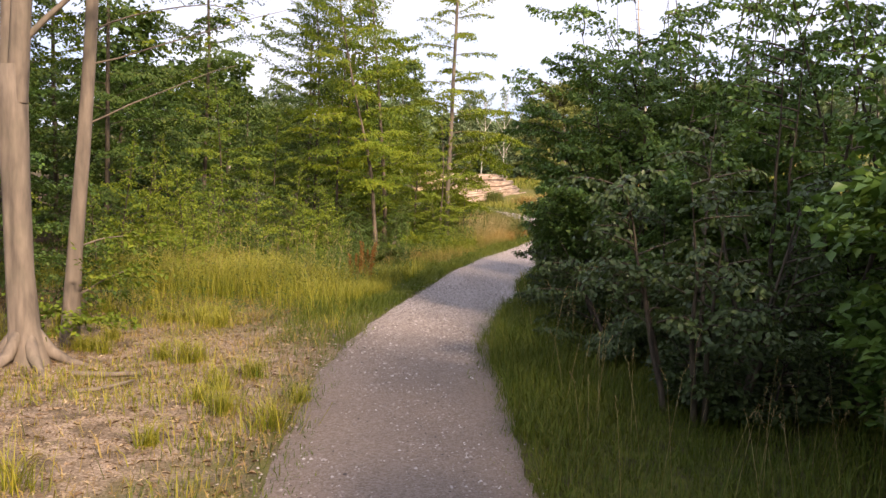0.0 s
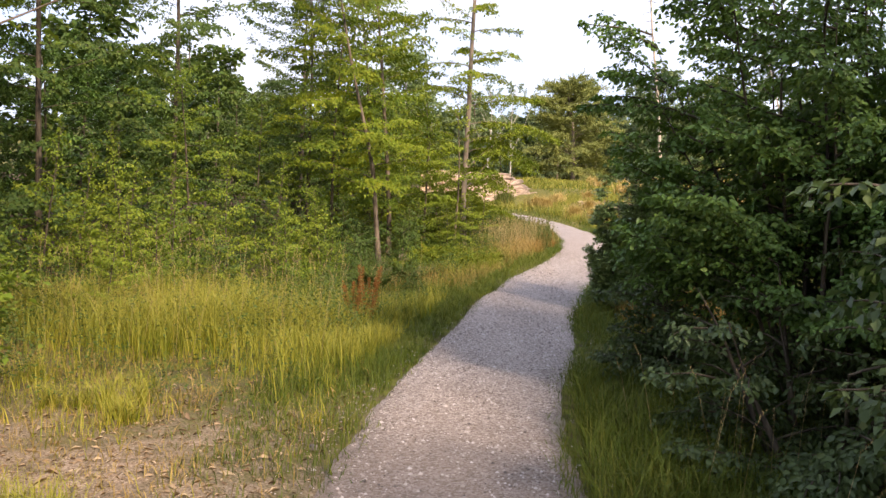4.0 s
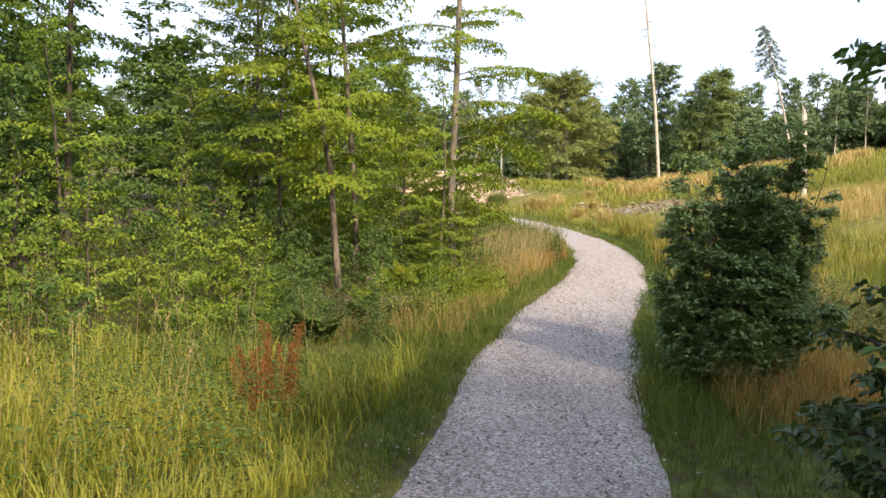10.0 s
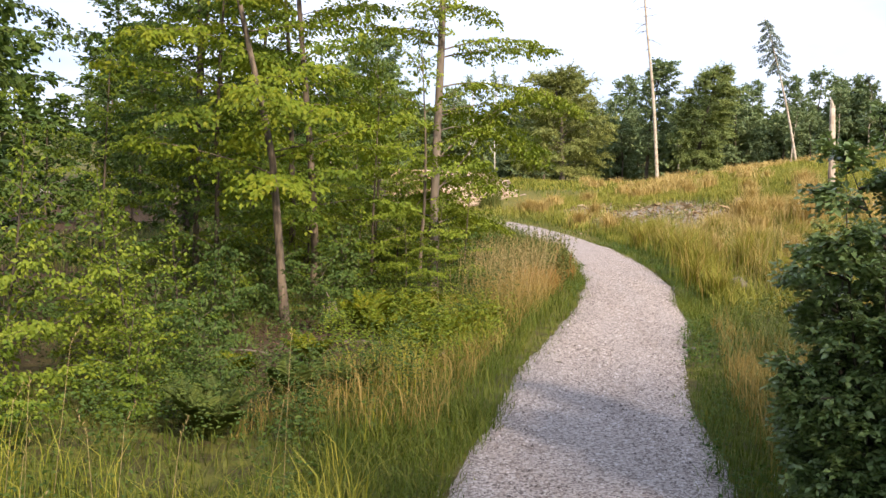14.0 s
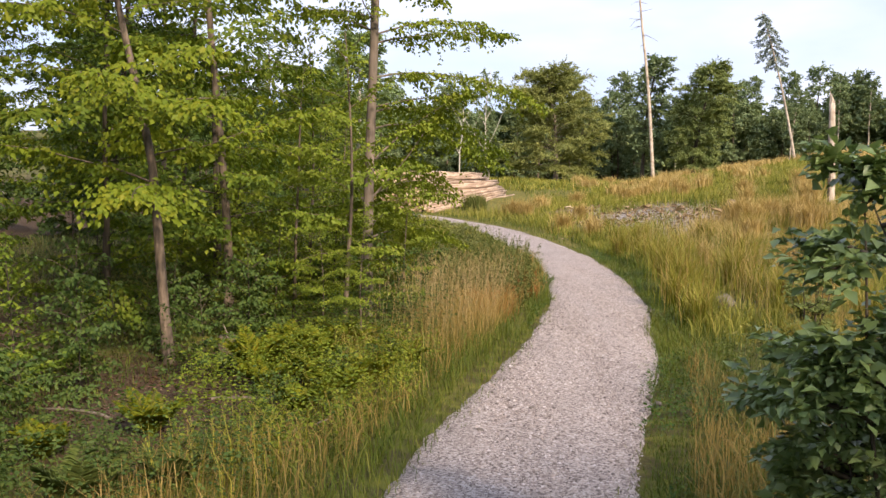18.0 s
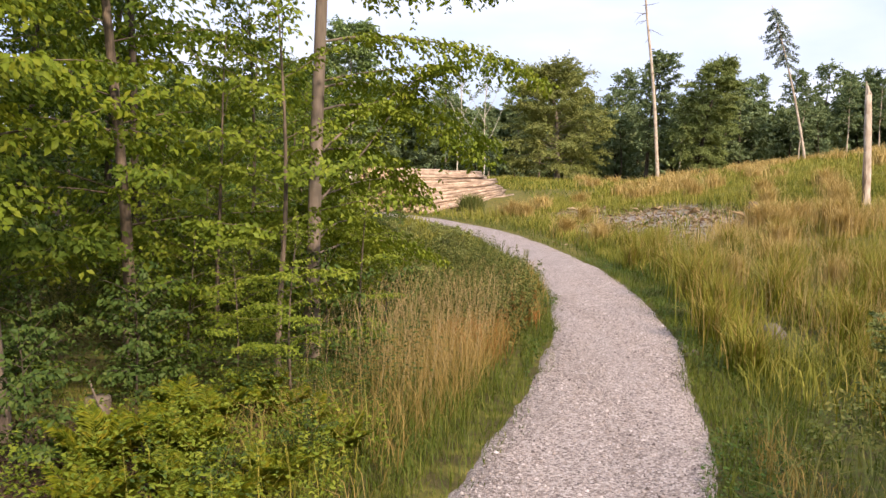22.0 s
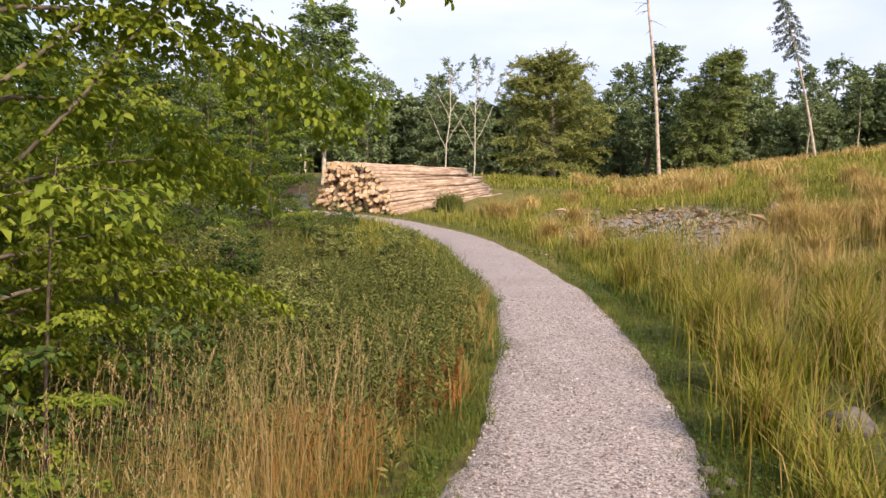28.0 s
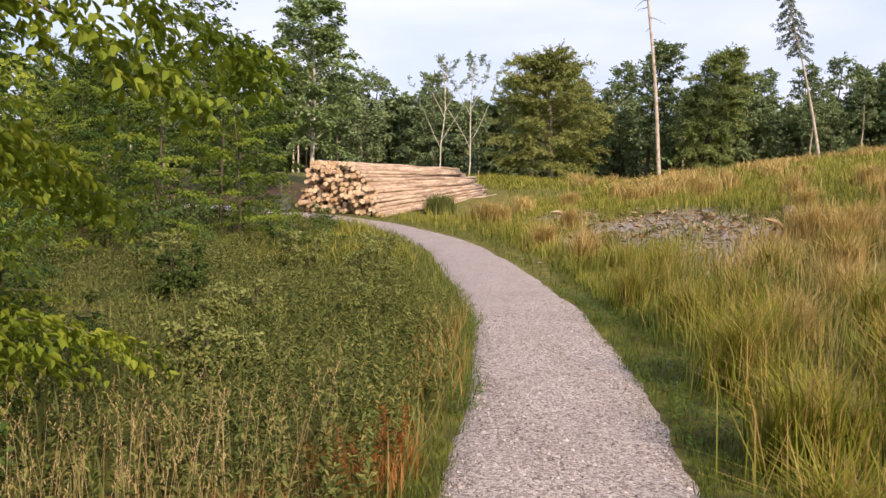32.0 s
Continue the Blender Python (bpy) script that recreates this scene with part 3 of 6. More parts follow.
def spray(rng, limb, wood, crown, twig_len, n_twig, per_twig, leaf, fine, flat=0.35, bare=0.25, twig_wood=True, wide=0.62):
    """Side twigs along a limb, each set with leaves on both sides, held rather flat."""
    s = rng.uniform(bare, 1.0, n_twig)
    p, d = along_line(limb, s)
    side = unit(np.cross(d, np.array([[0, 0, 1.0]])) + rng.normal(0, 0.15, (n_twig, 3)))
    sign = np.where(rng.random(n_twig) < 0.5, -1.0, 1.0)[:, None]
    way = unit(d * rng.uniform(0.3, 1.0, (n_twig, 1)) + side * sign * rng.uniform(0.4, 1.0, (n_twig, 1)) + rng.normal(0, flat * 0.5, (n_twig, 3)))
    length = twig_len * rng.uniform(0.5, 1.15, n_twig) * (1.15 - 0.55 * s)
    q = rng.random((n_twig, per_twig))
    sag = -0.12 * (q ** 2) * length[:, None]
    at = p[:, None] + way[:, None] * (q * length[:, None])[..., None]
    at[..., 2] += sag
    at = at.reshape(-1, 3) + rng.normal(0, leaf * 0.25, (n_twig * per_twig, 3))
    n = len(at)
    wy = np.repeat(way, per_twig, 0)
    lat = np.cross(wy, np.array([[0, 0, 1.0]])) * np.where(rng.random(n) < 0.5, -1.0, 1.0)[:, None]
    ldir = unit(wy * rng.uniform(0.2, 1.0, (n, 1)) + lat * rng.uniform(0.3, 1.0, (n, 1)) + rng.normal(0, 0.25, (n, 3)) + np.array([[0, 0, -0.2]]))
    up = unit(np.array([[0, 0, 1.0]]) + rng.normal(0, flat, (n, 3)))
    leaves(crown, rng, at, ldir, up, leaf * rng.uniform(0.6, 1.25, n), wide, fine)
    if twig_wood:
        for k in range(0, n_twig, 2):
            e = p[k] + way[k] * length[k] * 0.8
            e[2] -= 0.08 * length[k]
            tube(wood, [p[k], (p[k] + e) / 2 + [0, 0, 0.01], e], [0.004, 0.003, 0.0015], 3)


def broadleaf(name, seed, high, r0, first, reach, n_limb, twig_len, n_twig, per_twig, leaf, mat, bark_mat, fine=False, lean=(0, 0), droop=0.02, rise=0.35,
              shape="round", twig_wood=False, extra=(), wander=0.05, flat=0.4, sides=8, bare=0.25):
    """A tree's three meshes about the origin: trunk, branches, crown."""
    rng = np.random.default_rng(seed)
    trunk, wood, crown = Pile(), Pile(), Pile()
    line = bent(rng, (0, 0, -0.05), (lean[0], lean[1], 1), high, 11, -0.01, wander)
    radii = r0 * np.linspace(1, 0.12, 11) ** 0.85
    radii[0] *= 1.25
    tube(trunk, line, radii, sides, 0.03, seed)
    for k in range(n_limb):
        f = first + (0.98 - first) * ((k + rng.uniform(0, 0.8)) / n_limb)
        p, d = along_line(line, np.array(f))
        u = (f - first) / (1 - first)
        if shape == "round":
            span = reach * (0.55 + 0.75 * math.sin(math.pi * min(1, 0.18 + 0.85 * u))) * 0.8
        elif shape == "cone":
            span = reach * (1.08 - u) ** 0.8
        else:
            span = reach * (0.7 + 0.3 * math.sin(math.pi * u)) * (1 if u < 0.8 else 0.6)
        span *= rng.uniform(0.65, 1.2)
        az = k * 2.399 + rng.uniform(-0.5, 0.5)
        limb = bent(rng, p, (math.cos(az), math.sin(az), rise + 0.6 * u + rng.uniform(-0.15, 0.2)), span, 6, droop + 0.05, 0.1)
        tube(wood, limb, np.linspace(max(0.006, r0 * 0.17 * (1 - 0.6 * u)), 0.003, 6), 4)
        spray(rng, limb, wood, crown, twig_len, n_twig, per_twig, leaf, fine, flat, bare, twig_wood)
    for z, az, up_, span, boost in extra:
        p, d = along_line(line, np.array(z / high))
        limb = bent(rng, p, (math.cos(az), math.sin(az), up_), span, 8, droop + 0.03, 0.08)
        tube(wood, limb, np.linspace(max(0.006, r0 * 0.13), 0.0025, 8), 5)
        spray(rng, limb, wood, crown, twig_len, int(n_twig * boost), per_twig, leaf, fine, flat, min(bare, 0.15), twig_wood)
    if r0 > 0.02:
        trunk.join(wood)
    out = [("trunk", trunk.mesh(name + "_trunk", bark_mat, True))]
    if crown.n:
        out.append(("crown", crown.mesh(name + "_crown", mat)))
    return out


def fan(rng, limb, crown, leaf, wide, fine=False, flat=0.22, bare=0.1, tight=0.95):
    """A flat spray: alternate twigs along a limb, each edged with leaves, all held in one layer."""
    length = float(np.linalg.norm(np.diff(limb, axis=0), axis=1).sum())
    n = max(5, int(length / (leaf * tight)))
    s = np.clip(np.linspace(bare, 1.0, n) + rng.normal(0, 0.02, n), 0, 1)
    p, d = along_line(limb, s)
    side = unit(np.cross(d, np.array([[0, 0, 1.0]])) + rng.normal(0, 0.1, (n, 3)))
    sign = np.where(np.arange(n) % 2, -1.0, 1.0)[:, None]
    reach = np.minimum(0.6, wide * length) * (0.3 + 0.9 * np.sin(np.pi * (0.2 + 0.76 * s))) * rng.uniform(0.5, 1.15, n)
    way = unit(d * rng.uniform(0.45, 0.9, (n, 1)) + side * sign + rng.normal(0, 0.12, (n, 3)))
    m = max(3, int(reach.mean() / (leaf * 0.36)))
    q = (np.arange(m)[None] + rng.uniform(0, 1, (n, m))) / m
    at = p[:, None] + way[:, None] * (q * reach[:, None])[..., None]
    at[..., 2] -= 0.3 * q ** 2 * reach[:, None]
    at = at.reshape(-1, 3) + rng.normal(0, leaf * 0.3, (n * m, 3))
    wy = np.repeat(way, m, 0)
    lat = np.cross(wy, np.array([[0, 0, 1.0]])) * np.tile(np.where(np.arange(m) % 2, -1.0, 1.0), n)[:, None]
    ldir = wy * rng.uniform(0.3, 0.8, (n * m, 1)) + lat * rng.uniform(0.4, 0.9, (n * m, 1)) + rng.normal(0, 0.25, (n * m, 3)) + np.array([[0, 0, -0.55]])
    out = np.repeat(d * np.array([[1.0, 1.0, 0.0]]), m, 0)
    up = np.array([[0, 0, 0.8]]) + 0.75 * out + rng.normal(0, flat + 0.12, (n * m, 3))
    leaves(crown, rng, at, ldir, up, leaf * rng.uniform(0.6, 1.2, n * m), 0.6, fine)


def layered(name, seed, high, r0, first, tiers, reach, leaf, mat, bark_mat, lean=(0, 0), rise=0.1, droop=0.05, shape="cone", wide=0.3, fine=False, kink=None,
            extra=(), sides=8, wander=0.03, tips=3, flat=0.22, tight=0.72, split=False):
    """A beech built of separate leaf layers: trunk with its limbs, and a crown of flat sprays."""
    rng = np.random.default_rng(seed)
    trunk, crown, limbs = Pile(), Pile(), []

    def twig(pts, thick, thin, n):
        limbs.append(Pile())
        tube(limbs[-1], pts, np.linspace(thick, thin, len(pts)), n)

    line = bent(rng, (0, 0, -0.05), (lean[0], lean[1], 1), high, 11, -0.01, wander)
    if kink:
        line[:, 0] += kink[1] * np.maximum(line[:, 2] - kink[0], 0)
    radii = r0 * np.linspace(1, 0.1, 11) ** 0.85
    radii[0] *= 1.25
    tube(trunk, line, radii, sides, 0.03, seed)
    for k in range(tiers):
        u = (k + rng.uniform(0, 0.9)) / tiers
        f = first + (0.97 - first) * u
        p, _ = along_line(line, np.array(f))
        if shape == "cone":
            span = reach * (1.06 - u) ** 0.75
        elif shape == "round":
            span = reach * (0.35 + 0.75 * math.sin(math.pi * min(1, 0.16 + 0.84 * u)))
        else:
            span = reach * (0.95 if u < 0.75 else 0.6)
        span *= rng.uniform(0.6, 1.15)
        az = k * 2.399 + rng.uniform(-0.5, 0.5)
        limb = bent(rng, p, (math.cos(az), math.sin(az), rise + 0.7 * u ** 2 + rng.uniform(-0.1, 0.2)), span, 7, droop, 0.07)
        twig(limb, max(0.005, r0 * 0.17 * (1 - 0.6 * u)), 0.002, 4)
        fan(rng, limb, crown, leaf, wide, fine, flat, 0.1, tight)
    for z, az, up_, span, w in extra:
        p, _ = along_line(line, np.array(z / high))
        limb = bent(rng, p, (math.cos(az), math.sin(az), up_), span, 9, droop + 0.02, 0.06)
        twig(limb, max(0.006, r0 * 0.2), 0.002, 5)
        fan(rng, limb, crown, leaf, w, fine, flat, 0.12, tight)
    for k in range(tips):
        f = 0.99 - 0.05 * k
        p, _ = along_line(line, np.array(f))
        az = k * 2.1
        limb = bent(rng, p, (0.35 * math.cos(az), 0.35 * math.sin(az), 1), 0.12 * high ** 0.6, 5, 0.02, 0.08)
        twig(limb, 0.004, 0.0015, 3)
        fan(rng, limb, crown, leaf * 0.85, 0.22, fine, 0.5, 0.0, tight)
    out = [("trunk", trunk.mesh(name + "_trunk", bark_mat, True)), ("crown", crown.mesh(name + "_crown", mat))]
    if split:
        return out + [("branch", b.mesh(name + "_branch", bark_mat, True)) for b in limbs]
    wood = Pile()
    for b in limbs:
        wood.join(b)
    return out + [("branchwork", wood.mesh(name + "_branchwork", bark_mat, True))]


def plant(kind, parts, x, y, label, category="tree", group="", turn=0.0, size=1.0, sink=0.03):
    ob = base(kind, (x, y, z_at(x, y) - sink), label, category, group, turn, size)
    for nm, me in parts:
        twig = child(nm, me, ob)
        if nm == "branchwork":
            tagged(twig, kind="stuff")
    return ob


# ---- far woods beyond the clearing ----
def far_woods():
    rng = np.random.default_rng(11)
    kinds = [
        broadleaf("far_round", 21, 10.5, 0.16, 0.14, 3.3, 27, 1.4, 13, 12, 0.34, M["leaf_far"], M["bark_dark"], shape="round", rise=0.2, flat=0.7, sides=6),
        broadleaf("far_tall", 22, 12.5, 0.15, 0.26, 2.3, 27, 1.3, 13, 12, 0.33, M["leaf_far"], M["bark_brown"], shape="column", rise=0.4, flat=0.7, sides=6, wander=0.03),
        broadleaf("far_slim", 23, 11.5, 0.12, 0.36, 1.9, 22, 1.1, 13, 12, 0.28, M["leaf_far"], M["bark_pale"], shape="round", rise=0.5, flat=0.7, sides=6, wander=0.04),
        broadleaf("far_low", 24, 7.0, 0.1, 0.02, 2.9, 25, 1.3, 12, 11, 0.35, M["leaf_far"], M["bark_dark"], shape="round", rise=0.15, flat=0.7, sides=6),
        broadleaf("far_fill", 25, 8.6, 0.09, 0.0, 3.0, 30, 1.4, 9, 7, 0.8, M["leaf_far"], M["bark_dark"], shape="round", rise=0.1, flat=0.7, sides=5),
    ]
    labels = ["broad dark green tree at the edge of the far woods", "tall dark green tree in the far woods",
              "slender pale-stemmed tree at the woods' edge", "low bushy tree under the far woods", "dense undergrowth tree inside the far woods"]
    first = {}
    for row, (yy, gap, pick) in enumerate([(103, 5.0, (1, 2, 0, 2)), (109, 4.4, (3, 1, 0, 1)), (117, 6.0, (1, 0, 1, 0)), (105, 5.2, (3, 3, 2, 3)), (112, 2.9, (4, 4, 4, 4)), (121, 3.1, (4, 4, 4, 4))]):
        x = -46 + row * 1.1
        while x < 62:
            k = pick[rng.integers(0, 4)]
            px, py = x + rng.normal(0, 0.9), yy + rng.normal(0, 1.6) + 0.0022 * (x - 8) ** 2 * -1
            s, turn = rng.uniform(0.74, 1.02) * (1.0 - 0.1 * step01(14, 24, px)), rng.uniform(0, 360)
            if k not in first:
                first[k] = plant("far_tree", kinds[k], px, py, labels[k], "tree", "trees of the far woods", turn, s)
            else:
                m = pose(px, py, z_at(px, py) - 0.05, 0, 0, turn)
                ob = copy_thing(first[k], m)
                ob.scale = (s, s, s * rng.uniform(0.9, 1.1))
            x += gap * rng.uniform(0.75, 1.25)


far_woods()

# the two broad trees standing free before the woods
plant("beech_tree", broadleaf("field_beech", 31, 9.8, 0.24, 0.1, 4.9, 96, 1.5, 38, 24, 0.16, M["leaf_olive"], M["bark_beech"], rise=0.12, flat=0.55), 4.4, 88,
      "broad round olive-green beech standing before the woods")
plant("lime_tree", broadleaf("field_lime", 32, 10.4, 0.2, 0.08, 3.1, 80, 1.3, 30, 22, 0.18, M["leaf_lime"], M["bark_dark"], rise=0.1, droop=0.08, shape="column", flat=0.55), 17.4, 93,
      "tall drooping green tree standing before the woods")
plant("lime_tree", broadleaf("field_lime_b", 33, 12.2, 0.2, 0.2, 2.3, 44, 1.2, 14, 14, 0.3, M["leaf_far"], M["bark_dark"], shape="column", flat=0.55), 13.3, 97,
      "narrow dark tree behind the dead pole")
plant("birch_tree", broadleaf("edge_birch", 34, 9.0, 0.13, 0.2, 2.3, 52, 1.0, 17, 14, 0.22, M["leaf_birch"], M["bark_birch"], shape="round", droop=0.08, rise=0.4, flat=0.6), -8.4, 61,
      "tall airy birch rising behind the log pile")


# ---- dead pole, spruce snag, broken stem ----
def dead_pole():
    rng = np.random.default_rng(41)
    x, y = 13.3, 90.0
    ob = base("dead_tree", (x, y, z_at(x, y) - 0.1), "tall bare dead spruce pole leaning slightly", "dead tree")
    line = np.array([(-0.105 * z + 0.012 * z * math.sin(z * 0.3), 0, z) for z in np.linspace(0, 21, 15)])
    p = Pile()
    tube(p, line, np.linspace(0.175, 0.06, 15), 10, 0.03)
    bole = child("trunk", p.mesh("pole_trunk", M["bark_pale"], True), ob)
    for z in (9.5, 11.2, 12.4, 13.2, 14.0, 14.6, 15.3, 16.1, 17, 18, 19):
        for az in rng.uniform(0, 6.28, 2):
            q, _ = along_line(line, np.array(z / 21))
            b = Pile()
            tube(b, bent(rng, q, (math.cos(az), math.sin(az), -0.15), rng.uniform(0.5, 1.5), 5, 0.08, 0.15), np.linspace(0.03, 0.008, 5), 4)
            child("dead_branch", b.mesh("pole_branch", M["bark_brown"], True), bole)


def spruce_snag():
    rng = np.random.default_rng(42)
    x, y = 24.1, 85.0
    ob = base("spruce_tree", (x, y, z_at(x, y) - 0.1), "thin leaning spruce with a tuft of grey needles on top", "tree")
    line = np.array([(-0.0115 * z * z * 0.55 - 0.19 * z, 0, z) for z in np.linspace(0, 12.6, 12)])
    p = Pile()
    tube(p, line, np.linspace(0.125, 0.03, 12), 8)
    child("trunk", p.mesh("snag_trunk", M["bark_pale"], True), ob)
    wood, crown = Pile(), Pile()
    for k in range(46):
        f = 0.64 + 0.35 * k / 46
        q, _ = along_line(line, np.array(f))
        az = k * 2.4 + rng.uniform(-0.4, 0.4)
        span = (0.35 + 1.25 * math.sin(math.pi * min(1, (1.02 - f) / 0.42 * 0.85))) * rng.uniform(0.6, 1.1)
        limb = bent(rng, q, (math.cos(az), math.sin(az), -0.3), span, 5, 0.09, 0.08)
        tube(wood, limb, np.linspace(0.025, 0.006, 5), 4)
        n = 38
        at, d = along_line(limb, rng.uniform(0.1, 1, n))
        leaves(crown, rng, at + rng.normal(0, 0.04, (n, 3)), d * 0.5 + rng.normal(0, 0.5, (n, 3)) + np.array([[0, 0, -0.7]]), rng.normal(0, 1, (n, 3)), 0.28, 0.3, False)
    child("branch", wood.mesh("snag_branches", M["bark_brown"]), ob)
    child("crown", crown.mesh("snag_crown", M["needle"]), ob, "drooping grey-green needles")


def stem_mesh(name, line, radii, mat, sides=12, flute=0.06):
    p = Pile()
    tube(p, line, radii, sides, flute)
    return p.mesh(name, mat, True)


def broken_stem():
    x, y = 9.5, 35.4
    ob = base("tree_stump", (x, y, z_at(x, y) - 0.1), "tall broken pale stem with peeling bark in the grass", "dead tree")
    line = [(-0.0, 0, 0), (-0.03, 0, 0.5), (-0.05, 0.01, 1.0), (-0.07, 0.0, 1.5), (-0.1, 0.01, 2.0), (-0.125, 0, 2.5), (-0.15, 0, 2.9)]
    bole = child("trunk", stem_mesh("stem_trunk", line, [0.12, 0.09, 0.1, 0.085, 0.09, 0.08, 0.075], M["bark_pale"], 14, 0.09), ob)
    for dx, dy, h, r in ((-0.04, 0.0, 0.34, 0.035), (0.03, 0.02, 0.16, 0.04), (-0.01, -0.03, 0.24, 0.03), (0.05, -0.02, 0.08, 0.03)):
        child("splinter", stem_mesh("stem_splinter", [(-0.15 + dx, dy, 2.78), (-0.155 + dx, dy, 2.9 + h * 0.5), (-0.17 + dx * 1.2, dy, 2.9 + h)], [r, r * 0.8, 0.006], M["bark_pale"], 6, 0.1), bole)
    child("bark_strip", stem_mesh("stem_bark", [(-0.1, -0.05, 0.2), (-0.12, -0.055, 0.9), (-0.15, -0.05, 1.5)], [0.03, 0.05, 0.02], M["bark_brown"], 6), bole, "strip of brown bark left on the stem")


def small_stump(x, y, r, h, label):
    ob = base("tree_stump", (x, y, z_at(x, y) - 0.05), label, "stump")
    bole = child("trunk", stem_mesh("stump_trunk", [(0, 0, 0), (0, 0, h * 0.5), (0.01, 0, h)], [r * 1.3, r, r * 0.97], M["bark_brown"]), ob)
    child("cut_face", stem_mesh("stump_cut", [(0.01, 0, h), (0.01, 0, h + 0.012)], [r * 0.93, r * 0.9], M["bark_beech"]), bole, "weathered sawn top")


def forked_birch(x, y, seed, high):
    rng = np.random.default_rng(seed)
    ob = base("birch_tree", (x, y, z_at(x, y) - 0.1), "slim pale forked birch before the dark woods", "tree", "slim birches")
    a = bent(rng, (0, 0, 0), (0.05, 0, 1), high, 8, 0, 0.1)
    child("trunk", stem_mesh("birch_trunk", a, np.linspace(0.05, 0.014, 8), M["bark_birch"], 8, 0.02), ob)
    wood, crown = Pile(), Pile()
    for f, az in ((0.25, 3.1), (0.3, 0.2), (0.5, 2.8), (0.55, 0.4), (0.66, 1.6), (0.75, 4.4), (0.82, 0.1), (0.88, 3.0)):
        q, _ = along_line(a, np.array(f))
        limb = bent(rng, q, (math.cos(az) * 0.6, math.sin(az) * 0.6, 1.1), high * (1.02 - f) * 0.8, 6, 0, 0.07)
        tube(wood, limb, np.linspace(0.024, 0.007, 6), 5)
        spray(rng, limb, wood, crown, 0.6, 16, 12, 0.13, False, 0.7, 0.5, False)
    child("branch", wood.mesh("birch_branch", M["bark_birch"]), ob)
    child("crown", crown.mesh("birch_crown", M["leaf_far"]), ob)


dead_pole()
spruce_snag()
broken_stem()
small_stump(7.2, 37.0, 0.12, 0.42, "short brown tree stump in the clearing grass")
forked_birch(-3.6, 78, 51, 8.6)
forked_birch(-1.6, 79, 52, 9.0)


# ---- log pile ----
def log_pile():
    rng = np.random.default_rng(61)
    corner, runs = np.array([-2.55, 47.3]), unit(np.array([3.4, 12.0]))
    across = np.array([-runs[1], runs[0]])
    spots, row, z = [], 0, 0.0
    width, r = 3.4, 0.077
    for row in range(13):
        start = 0.1 + 0.1 * row + (r if row % 2 else 0)
        for k in range(int((width - 0.045 * row - start) / (2 * r)) + 1):
            spots.append((start + k * 2 * r + rng.normal(0, 0.012), r + row * r * 1.74))
    yaw = math.degrees(math.atan2(runs[1], runs[0]))
    for s, zz in spots:
        rr = r * rng.uniform(0.86, 1.2)
        length = rng.uniform(10.6, 12.4) - 0.5 * zz
        slip = rng.normal(0, 0.2)
        px, py = corner + across * s + runs * slip
        g0, g1 = z_at(px, py), z_at(px + runs[0] * length, py + runs[1] * length)
        tilt = math.degrees(math.atan2(g1 - g0 - 0.34 * zz, length))
        ob = base("log", (px, py, g0 + zz), "peeled pinkish spruce log stacked in the timber pile", "log", "logs in the pile")
        ob.matrix_world = pose(px, py, g0 + zz + rng.normal(0, 0.012), 0, -tilt + rng.normal(0, 0.12), yaw + rng.normal(0, 0.5)) @ pose(0, 0, 0, rng.uniform(0, 360), 0, 0)
        n = 6
        line = np.stack([np.linspace(0, length, n), rng.normal(0, 0.015, n), rng.normal(0, 0.015, n)], 1)
        radii = np.linspace(rr, rr * 0.72, n) * rng.uniform(0.96, 1.04, n)
        child("bark", stem_mesh("log_bark", line, radii, M["bark_log"], 10, 0.015), ob)
        face = bmesh.new()
        bmesh.ops.create_cone(face, cap_ends=True, segments=12, radius1=rr * 0.93, radius2=rr * 0.96, depth=0.02)
        bmesh.ops.transform(face, matrix=pose(-0.006, 0, 0, 0, 90, 0), verts=face.verts)
        part("cut_face", face, M["cut_wood"], ob, "pale sawn log end")


log_pile()


def tub():
    x, y = -6.1, 47.4
    ob = base("tub", (x, y, z_at(x, y)), "dark grey round tub beside the timber pile", "tub")
    child("body", stem_mesh("tub_body", [(0, 0, 0), (0, 0, 0.06), (0, 0, 0.5), (0, 0, 0.62)], [0.3, 0.32, 0.27, 0.2], M["tub"], 18, 0), ob)
    child("rim", stem_mesh("tub_rim", [(0, 0, 0.1), (0, 0, 0.15)], [0.4, 0.38], M["tub"], 18, 0), ob)
    child("post", stem_mesh("tub_post", [(-0.1, 0.1, 0.3), (-0.12, 0.1, 1.15)], [0.05, 0.045], M["bark_dark"], 8, 0), ob, "dark upright post")
    child("post", stem_mesh("tub_post_b", [(0.2, 0.12, 0.2), (0.17, 0.12, 1.1)], [0.035, 0.03], M["bark_dark"], 8, 0), ob)


tub()


